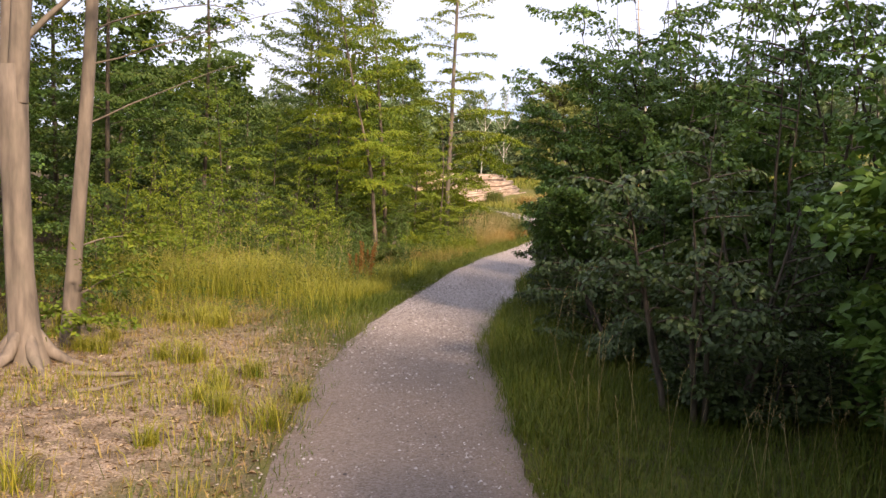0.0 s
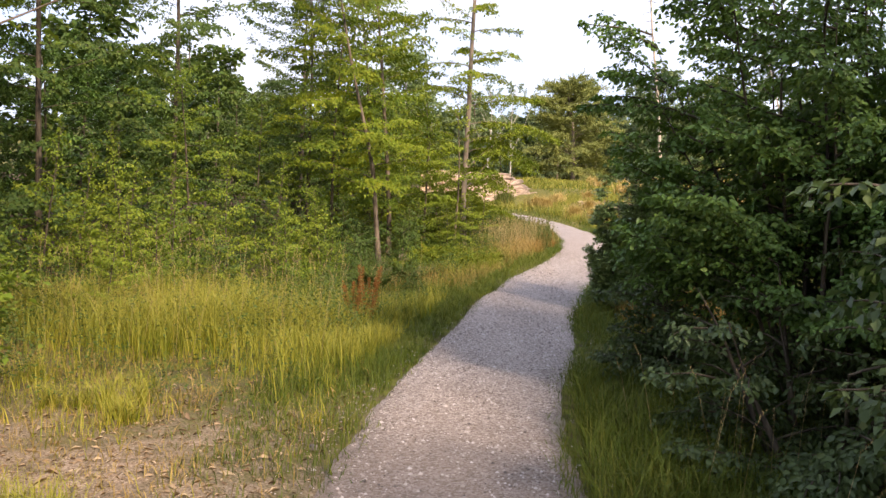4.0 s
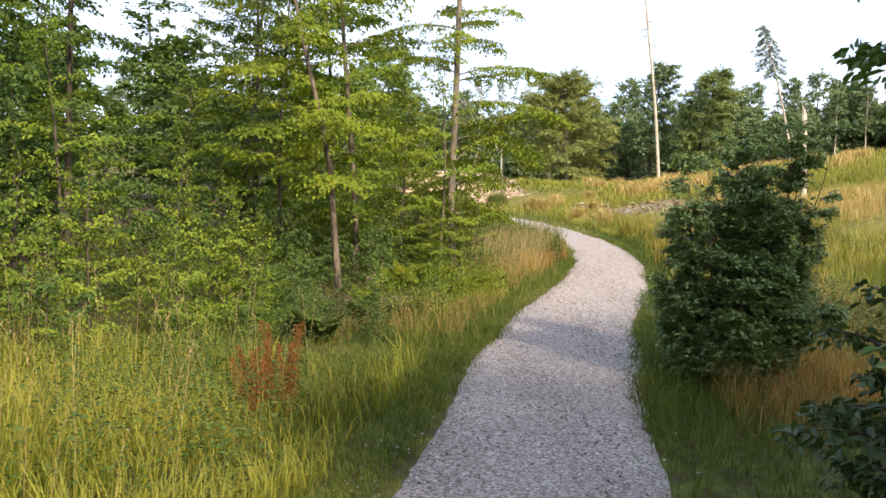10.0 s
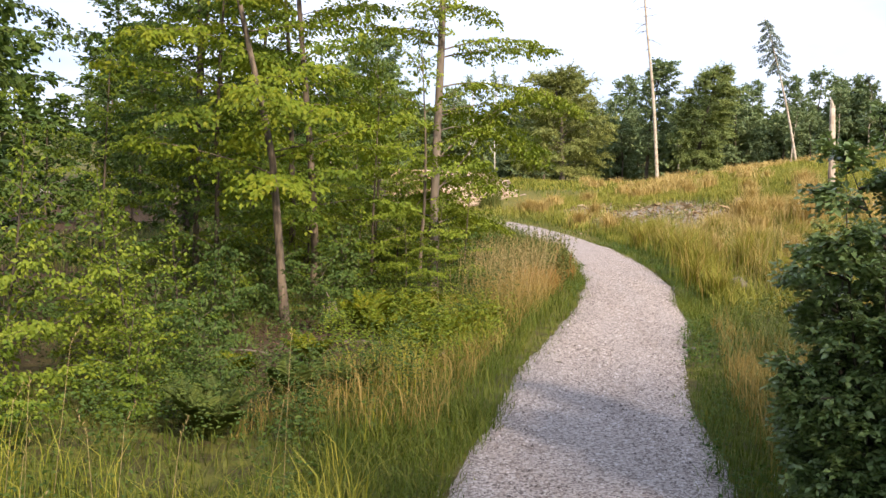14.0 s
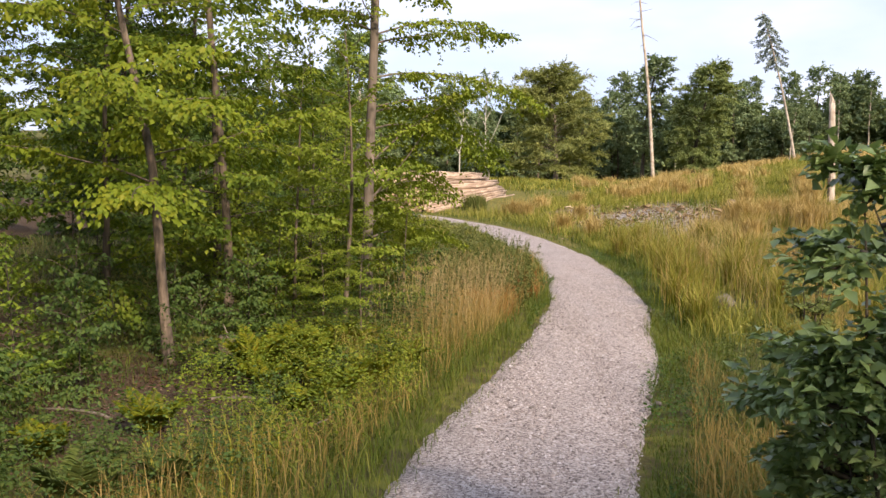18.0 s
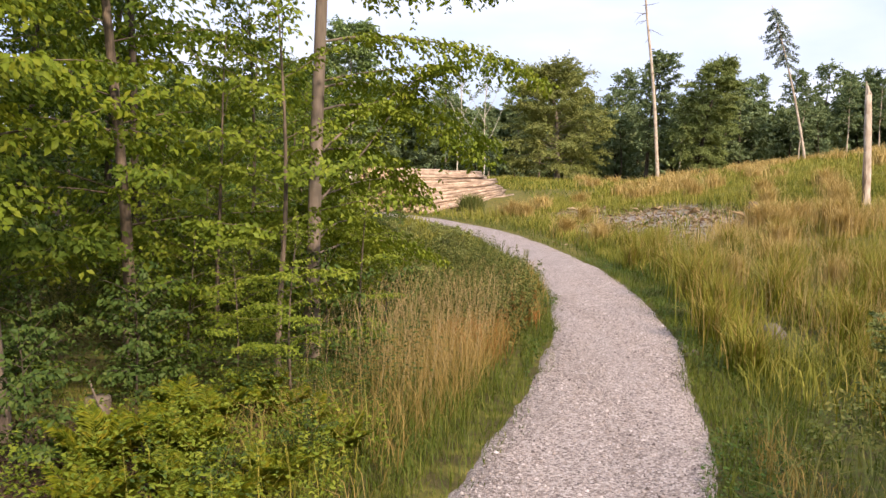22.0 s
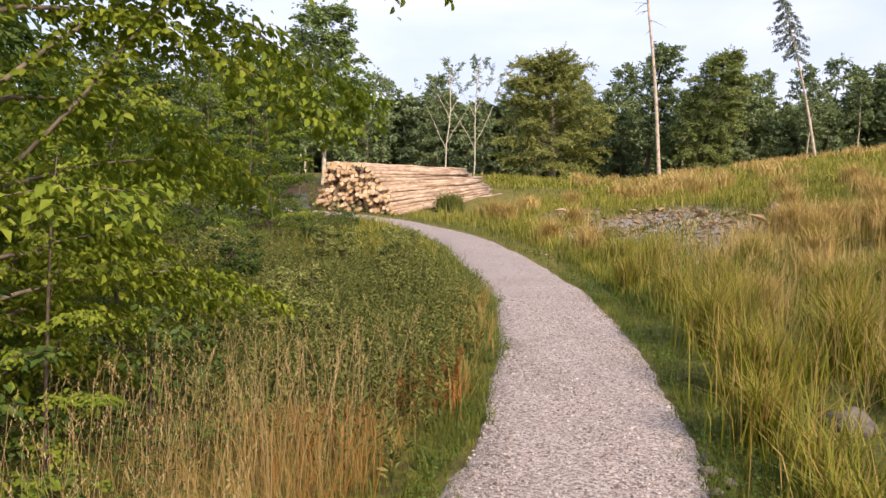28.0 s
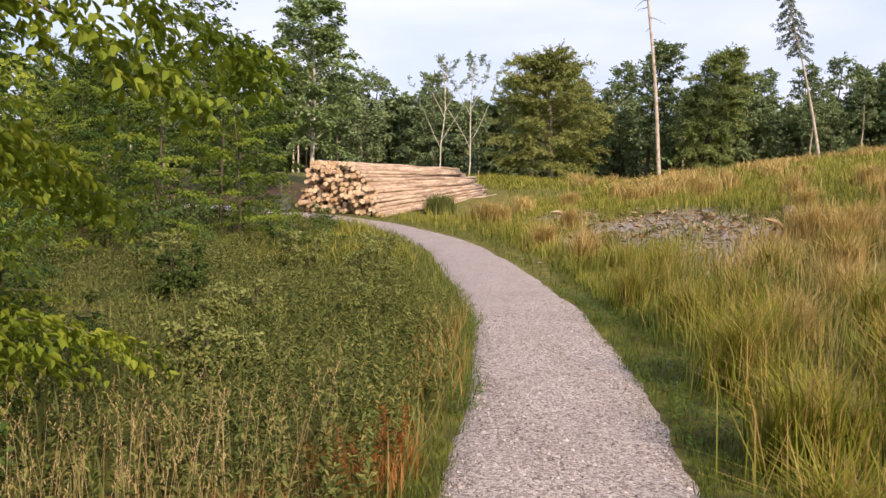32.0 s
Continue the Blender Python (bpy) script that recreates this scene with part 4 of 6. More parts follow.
# ---- left woods ----
def left_woods():
    rng = np.random.default_rng(71)
    # Backdrop trees: shade inside the woods is put into their leaf colour.
    kinds = [
        broadleaf("wood_beech", 72, 9.5, 0.1, 0.18, 2.3, 28, 0.9, 24, 14, 0.095, M["leaf_forest_shaded"], M["bark_dark"], rise=0.2, flat=0.24, shape="column", bare=0.1),
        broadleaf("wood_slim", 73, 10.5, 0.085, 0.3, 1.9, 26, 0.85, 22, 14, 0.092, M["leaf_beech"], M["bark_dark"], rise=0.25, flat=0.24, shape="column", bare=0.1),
        # Hornbeam leaf on a beech, picked to dim the backdrop as shade would.
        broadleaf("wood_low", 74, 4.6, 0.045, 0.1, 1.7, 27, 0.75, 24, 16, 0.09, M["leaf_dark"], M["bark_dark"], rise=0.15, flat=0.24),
        broadleaf("wood_thick", 75, 6.4, 0.07, 0.08, 2.0, 48, 0.85, 18, 16, 0.115, M["leaf_forest_shaded"], M["bark_dark"], rise=0.12, droop=0.06, flat=0.45),
        broadleaf("back_beech", 76, 9.5, 0.1, 0.12, 2.4, 26, 1.0, 9, 9, 0.26, M["leaf_forest_shaded"], M["bark_brown"], rise=0.2, flat=0.45, shape="column", sides=6),
        broadleaf("back_slim", 77, 10.5, 0.085, 0.25, 2.0, 24, 0.9, 8, 9, 0.25, M["leaf_forest_shaded"], M["bark_beech"], rise=0.25, flat=0.45, shape="column", sides=6),
        broadleaf("back_low", 78, 4.6, 0.045, 0.06, 1.8, 28, 0.8, 10, 10, 0.26, M["leaf_forest_shaded"], M["bark_dark"], rise=0.15, flat=0.45, sides=6),
        broadleaf("back_thick", 79, 6.4, 0.07, 0.04, 2.1, 34, 0.9, 10, 10, 0.28, M["leaf_forest_shaded"], M["bark_dark"], rise=0.12, droop=0.06, flat=0.5, sides=6),
    ]
    labels = ["young beech at the edge of the woods, leaves darkened for shade", "slender tall beech with thin pale stem in the woods",
              "low leafy beech under the taller trees", "bushy olive-green tree at the woodland edge"] * 2
    spots = [  # kind, x, y, size
        (2, -7.6, 15.8, 0.8), (0, -5.8, 24.5, 0.72),
        (3, -11.5, 24.0, 1.0), (2, -9.3, 21.8, 0.9), (1, -7.8, 12.4, 1.0), 
        (2, -8.8, 9.3, 0.9), (3, -13.4, 13.0, 1.1), (0, -6.6, 7.6, 1.0), (2, -5.4, 8.4, 0.62), (1, -8.5, 4.8, 1.0), (0, -5.3, 2.2, 1.0), (2, -16, 18, 1.1), (2, -10.5, 17.5, 0.9), (2, -12.5, 20.5, 1.0), (2, -10.2, 13.6, 0.9), (2, -13, 15.6, 1.0),
        (2, -15, 22, 1.1), (2, -12.4, 27, 1.0), (1, -7.0, 29.5, 0.82), (3, -9.6, 30.5, 0.45), (3, -12.5, 31.5, 0.55), (2, -4.6, 28.4, 0.55),
        (3, -5.7, 40.2, 0.74), (3, -7.7, 38.6, 0.68), (3, -9.9, 39.5, 0.6), (0, -12.4, 38.0, 0.5), (3, -6.4, 45.4, 0.5), (2, -6.6, 36.6, 0.56), (2, -8.8, 34.6, 0.7), (3, -14.8, 42.5, 1.0), (0, -11.4, 44.8, 0.45),
        (3, -17.5, 34, 1.0), (3, -17.5, 47, 1.1), (3, -13.2, 49, 0.75), (3, -10.4, 56.0, 1.05), (0, -13.8, 60, 1.0), (3, -17.4, 57, 0.85), (0, -21, 52, 1.2), (3, -19, 40, 1.1), (3, -20, 27, 1.0), (3, -19, 10, 1.2), (0, -16, 6, 1.1), 
    ]
    first = {}
    for k, x, y, s in spots:
        turn = rng.uniform(0, 360)
        if x < -11 or y < 7 or (y > 26 and x < -8.5):
            k += 4
        if k not in first:
            first[k] = plant("woodland_tree", kinds[k], x, y, labels[k], "tree", "trees of the near woods", turn, s)
        else:
            ob = copy_thing(first[k], pose(x, y, z_at(x, y) - 0.04, 0, 0, turn))
            ob.scale = (s, s, s * rng.uniform(0.92, 1.08))


left_woods()
# The tall beeches take the same leaf, darkened in place of woodland shade.
HIGH = layered("high_beech", 85, 9.5, 0.06, 0.12, 40, 2.2, 0.082, M["leaf_forest_shaded"], M["bark_dark"], rise=0.1, shape="column", wander=0.02, wide=0.3, flat=0.3)
for k, (x, y, s) in enumerate(((-7.0, 14.6, 0.95), (-6.9, 19.3, 1.0), (-8.6, 11.6, 1.0), (-7.2, 9.0, 1.0), (-9.2, 16.6, 1.0), (-4.9, 22.6, 0.85))):
    plant("woodland_tree", HIGH, x, y, "tall slim beech with a high leafy crown", "tree", "trees of the near woods", 75 * k, s)


def beech_pair():
    rng = np.random.default_rng(81)
    x, y = -2.83, 5.22
    ob = base("beech_tree", (x, y, z_at(x, y) - 0.06), "grey fluted beech trunk forking into two stems", "tree", "beeches by the glade")
    p = Pile()
    tube(p, [(0.03, 0, 0), (0.03, 0, 0.1), (0.0, 0, 0.32), (-0.04, 0, 0.8), (-0.07, 0, 1.5), (-0.1, 0.01, 2.1), (-0.11, 0.01, 2.5)],
         [0.2, 0.165, 0.125, 0.11, 0.108, 0.118, 0.125], 20, 0.09, 0.6)
    bole = child("trunk", p.mesh("beech_trunk", M["bark_beech"], True), ob)
    for a, b in (((-0.14, 0.01, 2.2), (-0.05, 0.1, 9.0)), ((-0.06, -0.01, 2.2), (0.42, -0.2, 8.6))):
        q = Pile()
        t = np.linspace(0, 1, 8)[:, None]
        line = np.array(a) * (1 - t) + np.array(b) * t + rng.normal(0, 0.02, (8, 3)) * t
        tube(q, line, np.linspace(0.085, 0.03, 8), 12, 0.04)
        child("stem", q.mesh("beech_stem", M["bark_beech"], True), ob)
    for k in range(6):
        az, z = k * 1.05 + 0.3, 0.06
        q = Pile()
        line = [(0.08 * math.cos(az), 0.08 * math.sin(az), 0.3), (0.2 * math.cos(az), 0.2 * math.sin(az), 0.13), (0.36 * math.cos(az), 0.36 * math.sin(az), 0.045), (0.55 * math.cos(az), 0.55 * math.sin(az), 0.0)]
        tube(q, line, [0.05, 0.055, 0.035, 0.012], 8)
        child("root", q.mesh("beech_root", M["bark_beech"], True), bole)
    wood, crown = Pile(), Pile()
    for k in range(26):
        az = k * 2.4
        limb = bent(rng, (-0.05 + 0.05 * k / 26, 0, 3.4 + 5.2 * k / 26), (math.cos(az), math.sin(az), 0.5), rng.uniform(1.5, 2.6), 6, 0.03, 0.1)
        tube(wood, limb, np.linspace(0.03, 0.004, 6), 5)
        spray(rng, limb, wood, crown, 0.8, 13, 14, 0.09, False, 0.35, 0.3, False)
    limb = bent(rng, (0.0, 0, 2.7), (0.75, 0.1, 0.8), 1.3, 6, -0.02, 0.08)
    tube(wood, limb, np.linspace(0.03, 0.006, 6), 6)
    child("branch", wood.mesh("beech_branches", M["bark_beech"]), ob)
    child("crown", crown.mesh("beech_crown", M["leaf_beech"]), ob)

    parts = broadleaf("beech_slim", 82, 9.5, 0.075, 0.42, 2.3, 26, 0.8, 18, 16, 0.06, M["leaf_beech"], M["bark_beech"], lean=(0.06, 0), rise=0.35, wander=0.012, sides=14,
                      extra=((2.15, 0.25, 0.5, 1.5, 0.2), (2.7, 0.1, 0.25, 1.9, 0.25), (3.0, -0.2, 0.35, 1.7, 0.3), (1.0, 0.5, 0.5, 0.6, 0.9), (0.55, 0.2, 0.4, 0.6, 1.2), (0.3, -0.6, 0.4, 0.45, 1.2), (0.35, 2.4, 0.3, 0.6, 1.3)))
    plant("beech_tree", parts, -2.95, 6.1, "slim smooth beech trunk with thin bare side branches", "tree", "beeches by the glade")


beech_pair()

# the young trees between woods and bend
plant("young_beech", layered("young_a", 91, 6.4, 0.053, 0.3, 26, 1.75, 0.068, M["leaf_yellow"], M["bark_brown"], lean=(-0.1, 0.02), shape="column", kink=(2.0, -0.13), split=True, wide=0.3,
      extra=((1.75, 3.6, 0.4, 1.5, 0.34), (2.0, 0.2, 0.3, 1.3, 0.32), (1.7, -1.3, 0.15, 1.6, 0.34), (2.3, -0.8, 0.2, 1.6, 0.34), (1.5, 2.2, 0.2, 1.3, 0.32))), -2.34, 18.64,
      "young beech with leaning brown trunk and yellowing lower leaves", "tree", "young trees by the bend")
plant("young_beech", layered("young_b", 92, 7.4, 0.06, 0.1, 34, 1.6, 0.07, M["leaf_beech"], M["bark_brown"], shape="column", wander=0.02, split=True, wide=0.3), -2.55, 20.9,
      "young beech with straight stem and layered green leaves", "tree", "young trees by the bend")
plant("beech_tree", layered("young_c", 93, 11.0, 0.066, 0.2, 13, 1.5, 0.055, M["leaf_fresh"], M["bark_beech"], rise=0.3, wander=0.012, shape="column", sides=12, fine=True, split=True, wide=0.27,
      extra=((1.45, 0.5, 1.1, 1.9, 0.2), (1.9, 0.6, 0.9, 1.9, 0.24), (1.1, 1.5, 0.25, 1.4, 0.32), (1.5, 1.2, 0.3, 1.5, 0.32), (2.3, 0.7, 0.3, 1.9, 0.3), (2.9, 0.4, 0.25, 2.1, 0.3),
             (1.0, 1.2, 0.2, 1.9, 0.3), (1.9, 1.3, 0.3, 2.0, 0.3), (2.5, 1.0, 0.25, 2.3, 0.3), (1.4, 1.75, 0.15, 2.1, 0.3), (3.3, 0.6, 0.3, 1.9, 0.24), (0.7, 1.45, 0.1, 1.5, 0.32),
             (1.1, 2.3, 0.2, 1.5, 0.32), (1.2, 1.3, 0.15, 1.8, 0.3), (0.9, 1.6, 0.1, 1.7, 0.3)) + tuple((3.4 + 0.19 * k, 2.4 * k, 0.3, 1.35 - 0.03 * k, 0.26) for k in range(16))), -0.93, 21.1,
      "tall slim beech with smooth trunk and bright leaf sprays", "tree", "young trees by the bend")
plant("young_beech", layered("young_d", 94, 3.3, 0.028, 0.08, 22, 1.0, 0.058, M["leaf_fresh"], M["bark_brown"], shape="round", wide=0.32), -1.02, 20.3,
      "thin beech sapling with bright green leaf layers", "sapling", "young trees by the bend")
plant("young_beech", layered("young_e", 99, 5.2, 0.04, 0.06, 32, 1.6, 0.072, M["leaf_beech"], M["bark_dark"], shape="column", wide=0.32), -3.7, 20.2,
      "dense young beech with leaf layers down to the ground", "tree", "young trees by the bend")
for x, y, s, turn in ((-5.6, 20.8, 0.66, 130), (-3.4, 22.9, 1.45, 210), (-5.2, 16.2, 0.7, 290), (-4.6, 24.6, 1.45, 80), (-5.1, 29.4, 0.5, 15), (-4.3, 33.0, 0.8, 140), (-4.1, 36.8, 0.75, 260), (-5.8, 32.2, 0.55, 60), (-7.4, 35.6, 0.62, 310)):
    ob = plant("young_beech", [], x, y, "dense young beech with leaf layers down to the ground", "tree", "young trees by the bend", turn, s)
    for nm in ("trunk", "crown", "branchwork"):
        tagged(child(nm, bpy.data.meshes["young_e_" + nm], ob), kind="stuff" if nm == "branchwork" else "")


for x, y, s, turn in ((-1.75, 20.9, 0.9, 70), (-0.7, 19.5, 0.42, 160), (-2.0, 22.6, 1.1, 20), (-1.1, 19.5, 0.36, 300), (-0.45, 20.9, 0.5, 100), (-1.9, 24.6, 0.9, 200)):
    ob = plant("young_beech", [], x, y, "thin beech sapling with bright green leaf layers", "sapling", "young trees by the bend", turn, s)
    for nm in ("trunk", "crown", "branchwork"):
        tagged(child(nm, bpy.data.meshes["young_d_" + nm], ob), kind="stuff" if nm == "branchwork" else "")


def saplings():
    rng = np.random.default_rng(95)
    kinds = [
        layered("sapling_a", 96, 1.85, 0.016, 0.05, 26, 0.78, 0.05, M["leaf_fresh"], M["bark_dark"], rise=0.35, shape="cone", sides=5, wide=0.34, tips=4),
        layered("sapling_b", 97, 1.4, 0.014, 0.05, 22, 0.68, 0.05, M["leaf_beech"], M["bark_dark"], rise=0.35, shape="cone", sides=5, wide=0.36, tips=3),
        # sapling_c: darkened leaf again, for saplings filling the dim woodland edge
        layered("sapling_c", 98, 1.1, 0.012, 0.05, 16, 0.58, 0.06, M["leaf_forest_shaded"], M["bark_dark"], rise=0.3, shape="round", sides=5, wide=0.36, tips=2),
    ]
    labels = ["knee-high to head-high beech sapling with layered leaves", "small bushy beech sapling in the tall grass", "low dark leafy sapling at the woods' edge"]
    spots = [(2, -1.2, 15.1, 0.4), (2, -0.85, 15.7, 0.35), (2, -1.65, 14.5, 0.45), (2, -0.75, 16.5, 0.38), (2, -2.0, 15.2, 0.5), (2, -1.05, 14.2, 0.32), (2, -0.5, 17.4, 0.36), (2, -2.5, 16.5, 0.5), (2, -0.2, 18.0, 0.36),
             (0, -4.45, 12.35, 0.95), (1, -3.95, 12.1, 0.9), (1, -4.15, 13.0, 1.1), (0, -2.9, 14.0, 0.68), (0, -3.75, 14.0, 0.95), (1, -5.5, 11.2, 1.0),
             (1, -2.45, 14.9, 0.7), (2, -2.2, 15.6, 0.75), (2, -3.3, 12.5, 0.7), (0, -5.7, 13.4, 1.1), (0, -3.1, 15.9, 0.9), (1, -4.9, 14.6, 1.2), (0, -5.9, 15.2, 1.2), (2, -1.75, 17.9, 0.75), (1, -3.1, 17.4, 1.0),
             (0, -3.85, 11.3, 0.7), (0, -3.4, 15.0, 0.95), (0, -4.9, 13.1, 1.05), (0, -2.75, 15.6, 0.85), 
             (0, -5.6, 12.4, 1.1), (1, -4.6, 9.7, 1.0), (2, -1.9, 19.6, 0.9), (1, -1.9, 20.6, 1.0), (2, -0.7, 20.7, 0.9),
             (1, -1.6, 22.4, 1.0), (2, -0.35, 21.7, 0.8), (0, -3.0, 22.3, 1.2), (0, -6.3, 10.0, 1.2), (2, -3.7, 7.6, 0.9), (2, -2.5, 17.3, 0.7), (2, -3.0, 18.2, 0.95), (2, -2.6, 19.4, 0.85), (2, -1.9, 19.9, 0.8), (2, -2.9, 16.4, 0.85), (2, -6.6, 14.4, 1.1), (2, -5.5, 11.3, 0.9), (2, -6.5, 12.6, 1.1), (2, -5.3, 9.0, 0.8), (2, -6.0, 28.6, 1.2), (2, -7.2, 31.0, 1.4), (2, -5.9, 34.6, 1.2), (2, -7.4, 34.0, 1.5), (2, -6.4, 39.0, 1.1), (2, -4.9, 41.4, 0.9), (2, -8.6, 37.0, 1.5), (2, -8.2, 41.6, 1.4),
             (1, -3.0, 24.4, 1.1), (2, -2.6, 26.0, 1.0), (0, -4.0, 25.3, 1.2), (2, -4.8, 30.5, 1.2), (1, -5.2, 33.0, 1.3), (2, -4.3, 34.4, 1.0), (2, -5.0, 37.0, 1.2), (1, -3.6, 38.6, 1.0), (2, -3.2, 40.5, 0.6),
             (0, -6.2, 32.0, 1.3), (2, -3.9, 43.0, 0.6), (1, -5.2, 45.4, 0.5), (2, -2.3, 37.2, 0.8), (2, -3.9, 32.0, 1.0), (1, -2.8, 13.8, 0.8), (1, -2.3, 14.7, 0.55), (0, -3.4, 12.7, 0.65), (0, -3.6, 10.2, 0.55), (1, -3.3, 23.3, 1.3), (2, -2.9, 19.7, 0.8), (2, -5.4, 23.3, 1.4), (2, -5.4, 15.6, 1.3), (2, -6.2, 16.6, 1.4), (2, -4.8, 16.9, 1.2), (2, -4.2, 17.8, 1.2), (2, -5.4, 18.2, 1.4), (2, -6.8, 13.2, 1.3)]
    first = {}
    for k, x, y, s in spots:
        turn = rng.uniform(0, 360)
        if k not in first:
            first[k] = plant("sapling", kinds[k], x, y, labels[k], "sapling", "saplings", turn, s)
        else:
            ob = copy_thing(first[k], pose(x, y, z_at(x, y) - 0.02, 0, 0, turn))
            ob.scale = (s, s, s * rng.uniform(0.88, 1.12))


saplings()


# ---- shrubs by the path ----
def shrub(kind, seed, x, y, label, stems, high, spread, leaf, mat, limbs, n_twig, per_twig, twig_len, droop=0.06, reach=None, fine=True, group="", thick=0.028, dome=(0.25, 2.0), low=0.1, layers=0.0):
    """A many-stemmed shrub: stems fan out from the foot and carry arching leafy branches."""
    rng = np.random.default_rng(seed)
    ob = base(kind, (x, y, z_at(x, y) - 0.03), label, "shrub", group)
    wood, crown = Pile(), Pile()
    for k in range(stems):
        az = k * 2.399 + rng.uniform(-0.3, 0.3)
        out = rng.uniform(0.1, 1.0) * spread[0]
        top = high * rng.uniform(0.62, 1.0) * (1 - dome[0] * (out / spread[0]) ** dome[1])
        ring = min(0.25, 0.6 * spread[0])
        foot = (ring * math.cos(az), ring * math.sin(az), 0)
        line = bent(rng, foot, (math.cos(az) * out / top, math.sin(az) * out / top * spread[1], 1), top, 9, -0.01, 0.07)
        st = Pile()
        tube(st, line, np.linspace(thick, 0.0015, 9), 6)
        for j in range(limbs):
            f = low + (1 - low) * rng.random() ** 1.25
            p, d = along_line(line, np.array(f))
            a2 = rng.uniform(0, 6.283) if rng.random() < 0.45 else az + rng.normal(0, 0.7)
            span = (reach or spread[0] * 0.6) * rng.uniform(0.5, 1.1) * (1.1 - 0.55 * f)
            limb = bent(rng, p, (math.cos(a2), math.sin(a2) * spread[1], 0.35), span, 6, droop, 0.1)
            limb[:, 2] = np.maximum(limb[:, 2], 0.12 + 0.02 * np.arange(6))
            tube(st, limb, np.linspace(0.009, 0.003, 6), 4)
            if layers:
                fan(rng, limb, crown, leaf, layers, fine, 0.3, 0.1, 0.62)
            else:
                spray(rng, limb, wood, crown, twig_len, n_twig, per_twig, leaf, fine, 0.4, 0.15, False)
        child("stem", st.mesh(kind + "_stem", M["bark_dark"], True), ob)
    child("crown", crown.mesh(kind + "_crown", mat), ob)
    return ob


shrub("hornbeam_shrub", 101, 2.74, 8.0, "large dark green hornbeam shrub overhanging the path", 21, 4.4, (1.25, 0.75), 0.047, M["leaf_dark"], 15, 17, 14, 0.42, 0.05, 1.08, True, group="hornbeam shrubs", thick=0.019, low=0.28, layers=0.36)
shrub("hornbeam_shrub", 102, 4.3, 7.2, "arching hornbeam shrub drooping to the verge", 9, 2.3, (1.2, 1.0), 0.062, M["leaf_forest_shaded"], 13, 16, 13, 0.45, 0.12, 1.15, False, group="hornbeam shrubs")
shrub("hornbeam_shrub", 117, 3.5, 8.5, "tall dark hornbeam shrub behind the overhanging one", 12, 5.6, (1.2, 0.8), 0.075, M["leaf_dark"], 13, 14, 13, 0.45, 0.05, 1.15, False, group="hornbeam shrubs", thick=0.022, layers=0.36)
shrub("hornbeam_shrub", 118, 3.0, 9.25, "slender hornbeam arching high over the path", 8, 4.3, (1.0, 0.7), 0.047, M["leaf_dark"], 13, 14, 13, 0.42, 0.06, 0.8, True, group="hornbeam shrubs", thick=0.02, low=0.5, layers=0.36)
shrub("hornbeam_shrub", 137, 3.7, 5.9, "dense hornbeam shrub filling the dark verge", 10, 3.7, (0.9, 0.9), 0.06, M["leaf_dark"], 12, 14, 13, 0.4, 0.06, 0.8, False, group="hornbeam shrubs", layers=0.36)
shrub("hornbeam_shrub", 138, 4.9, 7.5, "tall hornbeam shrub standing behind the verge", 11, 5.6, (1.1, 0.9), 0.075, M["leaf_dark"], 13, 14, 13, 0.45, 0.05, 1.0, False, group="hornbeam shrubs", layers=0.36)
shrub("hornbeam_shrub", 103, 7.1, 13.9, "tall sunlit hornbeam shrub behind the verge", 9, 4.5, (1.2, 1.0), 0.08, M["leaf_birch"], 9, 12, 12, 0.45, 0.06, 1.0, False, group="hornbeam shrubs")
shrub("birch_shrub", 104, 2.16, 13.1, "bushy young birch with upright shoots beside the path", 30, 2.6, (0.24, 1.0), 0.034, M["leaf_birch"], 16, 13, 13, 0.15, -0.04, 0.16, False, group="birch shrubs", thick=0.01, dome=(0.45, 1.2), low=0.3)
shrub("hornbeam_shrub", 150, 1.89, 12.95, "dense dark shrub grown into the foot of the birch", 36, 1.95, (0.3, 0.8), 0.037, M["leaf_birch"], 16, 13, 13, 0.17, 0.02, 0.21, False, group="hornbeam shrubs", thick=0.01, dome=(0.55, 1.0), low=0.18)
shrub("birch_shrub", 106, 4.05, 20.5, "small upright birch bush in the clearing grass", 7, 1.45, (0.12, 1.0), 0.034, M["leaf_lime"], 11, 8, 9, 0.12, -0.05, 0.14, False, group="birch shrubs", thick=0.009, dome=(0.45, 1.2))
# These low shrubs have the shade of the verge in their leaf colour.
shrub("hornbeam_shrub", 108, 2.4, 7.0, "low hornbeam shrub hanging over the verge grass, leaves darkened for shade", 11, 1.7, (0.9, 1.0), 0.047, M["leaf_bush_shaded"], 10, 14, 13, 0.4, 0.1, 0.75, group="hornbeam shrubs", layers=0.36)
shrub("hornbeam_shrub", 116, 2.2, 8.95, "low spreading hornbeam shrub at the edge of the path", 12, 1.5, (0.7, 0.8), 0.047, M["leaf_bush_shaded"], 13, 15, 13, 0.36, 0.1, 0.7, group="hornbeam shrubs", thick=0.016, layers=0.36)
shrub("hornbeam_shrub", 109, 2.6, 4.9, "hornbeam shrub draping its twigs over the dark verge", 9, 2.5, (0.7, 0.9), 0.06, M["leaf_bush_shaded"], 11, 14, 13, 0.4, 0.06, 0.7, False, group="hornbeam shrubs", low=0.4, layers=0.36)
# Low growth added to hide bare stems and darken the shrubs' foot.
shrub("hornbeam_shrub", 139, 3.05, 5.1, "added low hornbeam growth, leaves darkened for shade", 10, 0.95, (0.6, 1.0), 0.05, M["leaf_bush_shaded"], 9, 12, 12, 0.3, 0.06, 0.4, False, group="hornbeam shrubs", thick=0.012)
